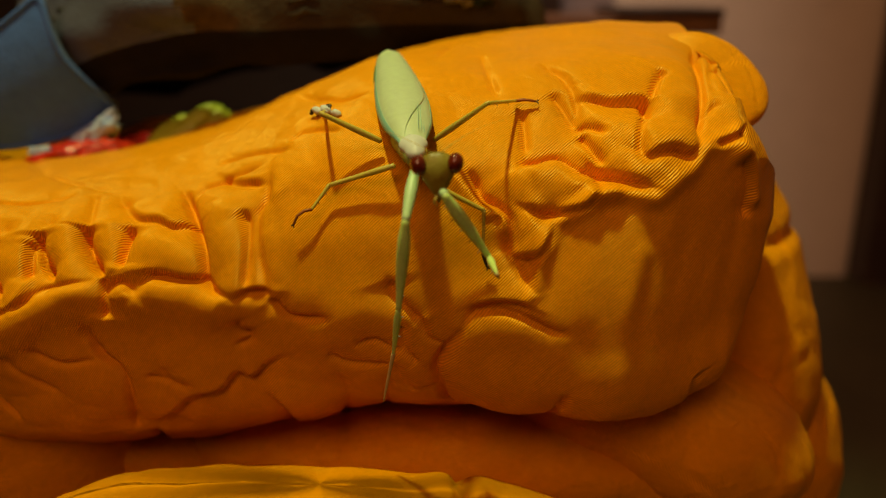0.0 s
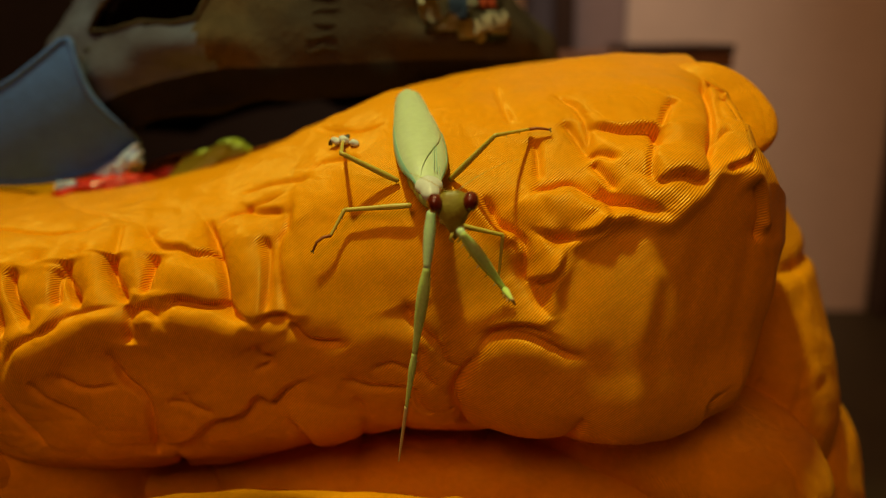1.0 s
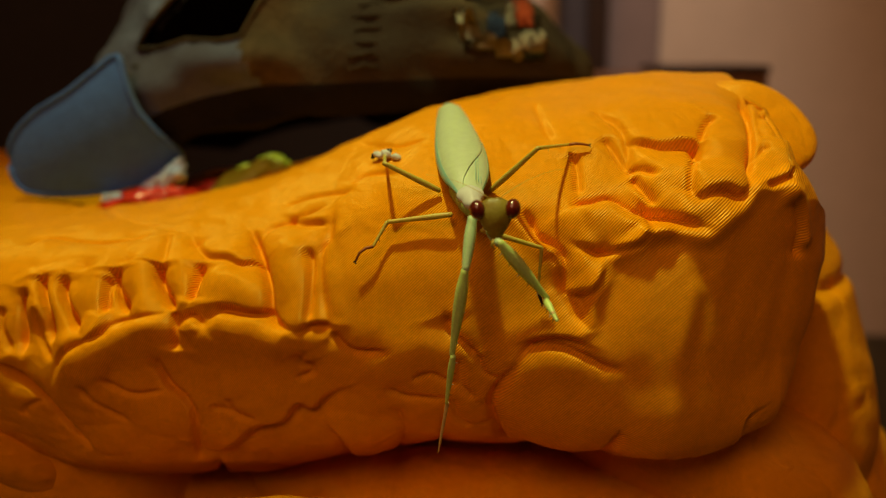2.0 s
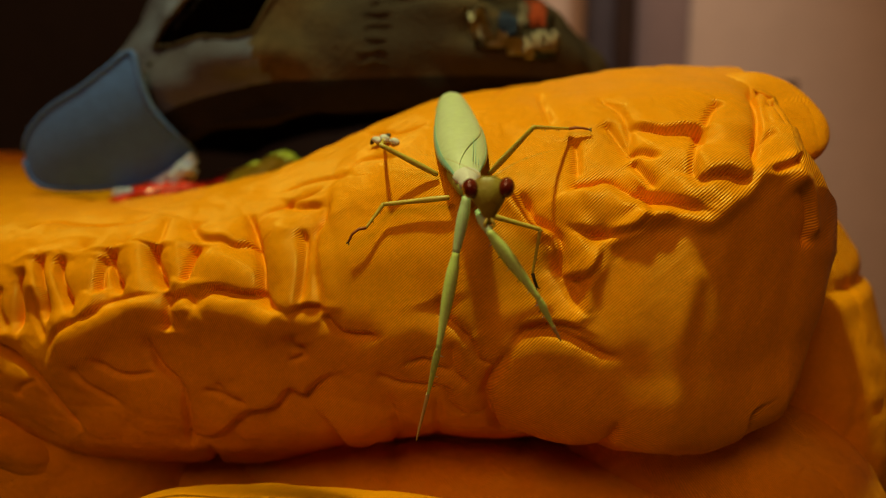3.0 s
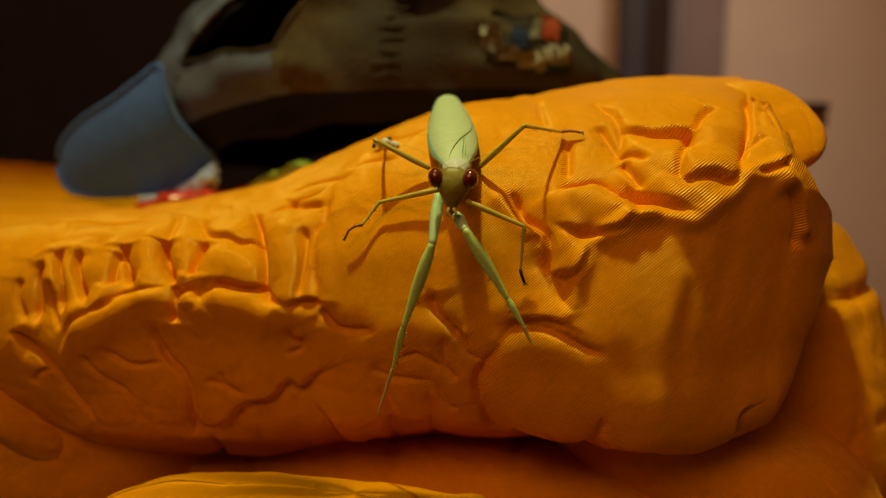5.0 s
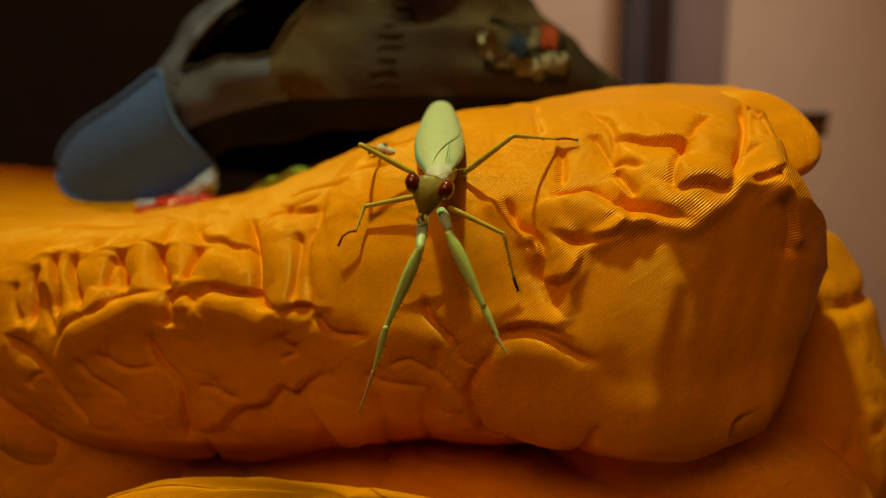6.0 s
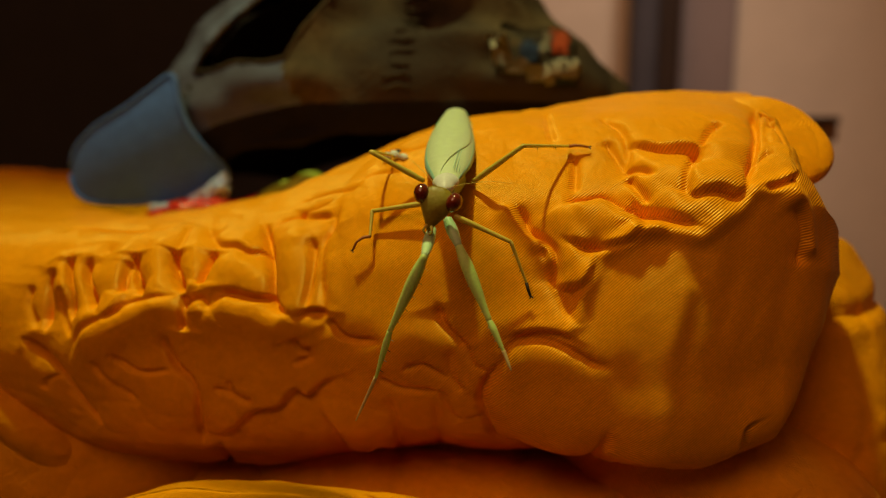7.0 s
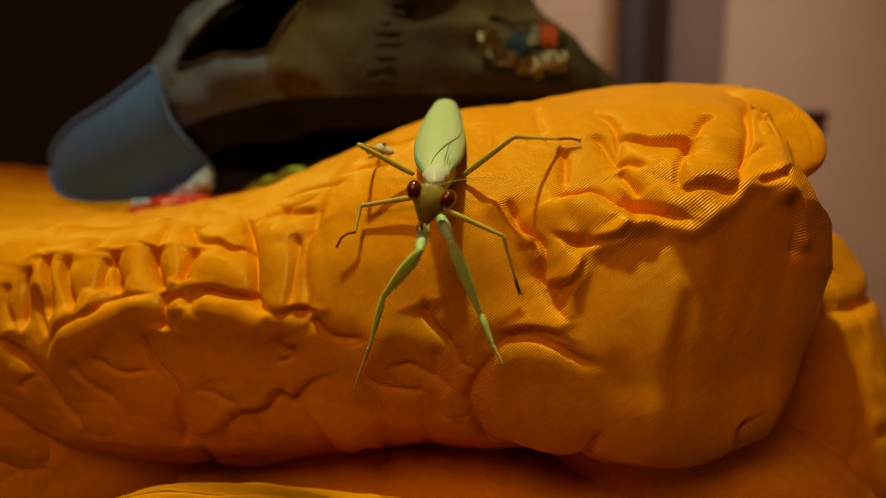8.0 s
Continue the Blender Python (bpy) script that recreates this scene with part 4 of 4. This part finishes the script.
def shell(name, y0, y1, half, arch, drop, material, x_from=(-1.0, -1.0), x_to=(1.0, 1.0), thick=0.0002, label=""):
    """A wing cover or belly plate along the body: half-width, arch and drop are tables from the tip to the base (mm), x_from and x_to how far it spans across."""
    n, k = 60, 36
    s = np.linspace(0, 1, n)
    table = lambda row: spline(np.array(row, float)[:, None], s * (len(row) - 1))[:, 0]
    s = s ** 1.8
    tip = np.sqrt(np.clip(s / 0.13, 0.0004, 1))
    w, hgt, base_z = np.maximum(table(half), 0.02) * tip, table(arch) * tip, table(drop)
    lo, hi = table(x_from)[:, None], table(x_to)[:, None]
    c = np.clip(lo + (hi - lo) * np.linspace(0, 1, k)[None, :], -1, 1)
    x = w[:, None] * np.sin(c * np.pi / 2)
    z = base_z[:, None] + hgt[:, None] * np.cos(c * np.pi / 2) ** 0.9
    y = np.broadcast_to((y0 + (y1 - y0) * s)[:, None], x.shape)
    top = np.stack([x, y, z], -1)
    under = top - np.array([0, 0, thick * 1000])
    p = np.concatenate([top, under[:, ::-1]], 1)
    return sheet(name, p / 1000, None, material, mantis, label, wrap=True)


def mantis_trunk():
    belly = shell("abdomen", -47, -9, (2.2, 3.1, 3.8, 4.2, 4.3, 4.0, 3.2, 2.4), (-1.2, -2.0, -2.6, -3.2, -3.4, -3.2, -2.8, -2.2), (-1.5, -1.2, -1.0, -1.0, -1.0, -1.0, -1.2, -1.4), BODYGREEN, thick=0.0006)
    half = (1.7, 2.6, 3.35, 3.95, 4.4, 4.45, 3.8, 1.9)
    arch = (1.2, 1.7, 2.2, 2.6, 2.9, 2.8, 2.0, 0.5)
    drop = (-1.2, -1.0, -0.9, -0.9, -0.9, -0.9, -0.9, -0.9)
    raised = lambda up: [a + up * min(1, a) for a in arch]
    under = shell("forewing", -49.6, -3.0, half, arch, drop, WING, (-1.0, -1.0), (0.2, 0.2, 0.4, 0.7), label="pale green folded forewing")
    over = shell("forewing", -50, -3.0, half, raised(0.28), drop, WING, (-0.75, -0.75, -0.72, -0.7, -0.7, -0.55, -0.1, 0.4), (1.0, 1.0), label="pale green folded forewing")
    edges = []
    for sign, up in ((1, 0.36), (-1, 0.10)):
        across = ((0.86, 0.8, 0.74, 0.72, 0.7, 0.68), (1.0, 1.0)) if sign > 0 else ((-1.0, -1.0), (-0.88, -0.84, -0.8, -0.8))
        edges.append(shell("wing_margin", -49.8, -3.2, [w + 0.08 for w in half], raised(up), drop, WINGEDGE, *across, label="blue green wing margin"))
    for k in range(3):
        bm = bmesh.new()
        rod(bm, [mm((-1.2 - 0.45 * k - (0.9 - 0.1 * k) * q, -5.5 - 8 * q, 0.65 - 0.35 * k + 0.95 * q)) for q in (0, 0.3, 0.6, 1.0)], [0.00005] * 4, 5)
        edges.append(part("vein", bm, WINGEDGE, mantis, "thin green wing vein"))
    bm = bmesh.new()
    rod(bm, [mm((0, -15, -3.0)), mm((0, -11, -3.4)), mm((0, -7, -2.6)), mm((0, -3, -2.2)), mm((0, 0.5, -1.6))], [0.0026, 0.0030, 0.0026, 0.0021, 0.0015], 18)
    thorax = part("thorax", bm, BODYGREEN, mantis)
    bm = bmesh.new()
    bmesh.ops.create_uvsphere(bm, u_segments=32, v_segments=20, radius=1)
    for v in bm.verts:
        y = v.co.y
        w = 2.25 - 0.55 * y - 0.5 * math.exp(-((y - 0.25) / 0.3) ** 2)
        v.co = mm((v.co.x * w, -1.8 + y * 3.6, -0.9 + v.co.z * 1.25 + (0.35 * (1 - abs(v.co.x)) if v.co.z > 0 else 0)))
    shield = part("pronotum", bm, WHITISH, mantis, "whitish green neck shield")
    return [belly, under, over, *edges, thorax, shield]


def mantis_head():
    bm = bmesh.new()
    bmesh.ops.create_uvsphere(bm, u_segments=40, v_segments=28, radius=1, matrix=pose(0, 0, 0, 0, 0, 0))
    for v in bm.verts:
        x, y, z = v.co
        k = (z + 1) / 2
        width = 0.55 + 2.62 * min(1, k / 0.72) ** 1.15 * (1 - 0.12 * max(0, k - 0.72) / 0.28)
        crown = 0.35 * (1 - min(1, abs(x) * 1.4)) * (z > 0.2)
        v.co = mm((1.05 * x * width, y * (0.9 + 0.8 * k) - 0.3 * (1 - k), -1.85 + z * 3.9 - crown))
    head = part("head", bm, FACE, mantis, "olive brown triangular face")
    for sign in (-1, 1):
        bm = bmesh.new()
        bmesh.ops.create_uvsphere(bm, u_segments=28, v_segments=18, radius=1, matrix=pose(sign * 0.00262, -0.0004, -0.0001, 0, sign * 14, 0) @ Matrix.Diagonal((0.00128, 0.0015, 0.00158, 1)))
        part("eye", bm, EYE, head, "glossy dark red compound eye")
        bm = bmesh.new()
        pts = [mm((sign * (0.7 + 1.3 * k), -0.6 + 0.9 * k, 1.6 + 0.9 * k - 0.05 * k * k)) for k in range(9)]
        rod(bm, pts, [0.00006 - 0.000006 * k for k in range(9)], 6)
        part("antenna", bm, LEG, head, "thin brown antenna")
        bm = bmesh.new()
        rod(bm, [mm((sign * 0.35, -0.9, -4.6)), mm((sign * 0.75, -1.0, -5.5)), mm((sign * 0.3, -0.6, -6.0))], [0.00028, 0.00022, 0.00015], 6)
        part("palp", bm, LEG, head, "olive mouth feeler")
    return head


def limb(name, length, radii, material, label="", spines=0, flat=1.0, spread=0.0006):
    """A leg segment along z: radii (mm) from its start to its end, with short spines where it bears them."""
    n = len(radii)
    bm = bmesh.new()
    k = np.linspace(0, 1, 4 * n)
    r = spline(np.array(radii, float)[:, None], k * (n - 1))[:, 0]
    rod(bm, [Vector((0, 0, length / 1000 * t)) for t in k], [max(0.06, q) / 1000 for q in r], 12, flat)
    seg = part(name, bm, material, mantis, label)
    for i in range(spines):
        t = (i + 0.7) / (spines + 0.5)
        rr = float(np.interp(t, k, r)) / 1000
        for sign in (-1, 1):
            bm = bmesh.new()
            a = Vector((sign * rr * 0.6, -rr * 0.7, length / 1000 * t))
            rod(bm, [a, a + Vector((sign * spread * 0.3, -spread, spread * 0.5))], [0.00010, 0.00003], 5)
            part("spine", bm, DARK if i % 2 else WHITISH, seg)
    return seg


def tarsus(points, material, label):
    """A foot that stays where it stands: four small joints and two claws."""
    pts = [mm(p) - ROOT for p in points]
    bm = bmesh.new()
    rod(bm, pts, [0.00030 - 0.00003 * i for i in range(len(pts))], 7)
    foot = part("tarsus", bm, material, mantis, label)
    d = (pts[-1] - pts[-2]).normalized()
    for sign in (-1, 1):
        side = d.cross(Vector((0, -0.5, 0.86))) * sign
        bm = bmesh.new()
        rod(bm, [pts[-1], pts[-1] + d * 0.0005 + side * 0.0004, pts[-1] + d * 0.0003 + side * 0.0007], [0.00014, 0.0001, 0.00004], 5)
        part("claw", bm, DARK, foot)
    return foot


TRUNK = mantis_trunk()
FACE_PART = mantis_head()
# hip in the trunk's space, knee when it is bent as usual, ankle that stands still (mm), lengths, radii
LEGS = [
    ("hind", (-4.3, -10.4, -3.7), (7.1, 127.0, 103.0), (13.1, 141.5, 101.8), (0.45, 0.55, 0.5, 0.42, 0.36), (0.36, 0.3, 0.27, 0.25)),
    ("hind", (4.6, -11.6, -3.6), (-33.9, 138.4, 107.1), (-20.4, 145.6, 99.4), (0.45, 0.55, 0.5, 0.45, 0.42), (0.42, 0.34, 0.3, 0.3)),
    ("middle", (3.0, -6.0, -5.6), (-18.4, 130.2, 89.8), (-20.6, 128.5, 86.0), (0.45, 0.52, 0.45, 0.4, 0.38), (0.38, 0.3, 0.26, 0.25)),
    ("middle", (-1.4, -0.3, -6.0), (5.9, 124.5, 86.0), (7.2, 124.8, 79.6), (0.45, 0.5, 0.42, 0.38, 0.34), (0.34, 0.28, 0.25, 0.22)),
]
LENGTHS = [(12.9, 15.7), (10.6, 13.6), (11.2, 4.9), (10.2, 7.4)]
LEG_PAIRS = []
for (kind, hip, knee, ankle, thick, thin), (l1, l2) in zip(LEGS, LENGTHS):
    LEG_PAIRS.append((limb(kind + "_femur", l1, thick, LEG), limb(kind + "_tibia", l2, thin, LEG, spines=2, spread=0.0004)))
tarsus([(13.1, 141.5, 101.8), (14.4, 141.3, 102.0), (15.6, 141.4, 101.9), (16.6, 141.5, 101.7)], FOOT, "brown jointed foot")
pale = tarsus([(-20.4, 145.6, 99.4), (-19.5, 145.9, 99.3), (-18.4, 145.0, 99.0)], WHITISH, "pale foot with dark claws")
for name, material, label, place, size in (
    ("pad", WHITISH, "whitish foot pad", (-22.0, 147.8, 99.2), (1.15, 0.7, 0.75)),
    ("pad", WHITISH, "whitish foot pad", (-20.2, 146.4, 99.6), (1.3, 0.8, 0.85)),
    ("pad", WHITISH, "whitish foot pad", (-18.2, 144.9, 99.2), (1.0, 0.7, 0.6)),
    ("spot", DARK, "dark spot", (-23.1, 148.4, 98.9), (0.35, 0.4, 0.6)),
    ("spot", DARK, "dark spot", (-19.7, 146.3, 100.2), (0.6, 0.45, 0.4)),
):
    bm = bmesh.new()
    bmesh.ops.create_icosphere(bm, subdivisions=3, radius=0.001, matrix=Matrix.Translation(mm(place) - ROOT) @ pose(0, 0, 0, 0, 12, -38) @ Matrix.Diagonal((*size, 1)))
    for v in bm.verts:
        v.co += 0.0002 * noise.noise_vector(v.co * 1300)
    part(name, bm, material, pale, label)
tarsus([(-20.6, 128.5, 86.0), (-21.8, 128.2, 85.8), (-22.9, 128.0, 85.0), (-23.5, 127.9, 83.7)], FOOT, "brown jointed foot")
tarsus([(7.2, 124.8, 79.6), (7.5, 124.5, 78.6), (7.9, 124.4, 77.6)], DARK, "dark clawed foot")
CHAINS = []
for rows, sizes in ((REACH_WEST, (8.6, 14.9, 9.9, 11.3)), (REACH_EAST, (5.0, 12.7, 5.2, 3.2))):
    CHAINS.append((rows, [
        limb("fore_coxa", sizes[0], (0.75, 0.95, 0.85, 0.6), COXA, "pale green coxa"),
        limb("fore_femur", sizes[1], (0.6, 0.95, 1.0, 0.85, 0.6, 0.45), FORE, "bright green spined femur", 5),
        limb("fore_tibia", sizes[2], (0.45, 0.6, 0.5, 0.38, 0.26), FORE, "green spined tibia", 4),
        limb("fore_tarsus", sizes[3], (0.34, 0.3, 0.26, 0.22, 0.12), TAN, "thin foreleg foot"),
    ]))


def bent(hip, ankle, knee, l1, l2):
    """The knee of a leg of two rigid limbs, bent towards where the knee usually is."""
    d = ankle - hip
    n = min(d.length, (l1 + l2) * 0.999)
    a = (l1 * l1 - l2 * l2 + n * n) / (2 * n)
    out = knee - hip
    out -= d.normalized() * out.dot(d.normalized())
    return hip + d.normalized() * a + out.normalized() * math.sqrt(max(l1 * l1 - a * a, 0))


def motions():
    trunk = [(t, trunk_pose(mm(n), mm(tip))) for t, n, tip in BODY]
    for piece in TRUNK:
        walk(piece, trunk)
    walk(FACE_PART, [(t, Matrix.Translation(mm(c) - ROOT) @ pose(0, 0, 0, -8, -lean, 0)) for t, c, lean in HEAD])
    for (_, hip, knee, ankle, _, _), (l1, l2), (femur, tibia) in zip(LEGS, LENGTHS, LEG_PAIRS):
        upper, lower = [], []
        for t, m in trunk:
            h = (Matrix.Translation(ROOT) @ m) @ mm(hip)
            k = bent(h, mm(ankle), mm(knee), l1 / 1000, l2 / 1000)
            upper.append((t, aligned(h, k)))
            lower.append((t, aligned(k, mm(ankle))))
        walk(femur, upper)
        walk(tibia, lower)
    for rows, pieces in CHAINS:
        for i, piece in enumerate(pieces):
            walk(piece, [(r[0], aligned(mm(r[1 + i]), mm(r[2 + i]))) for r in rows])


motions()
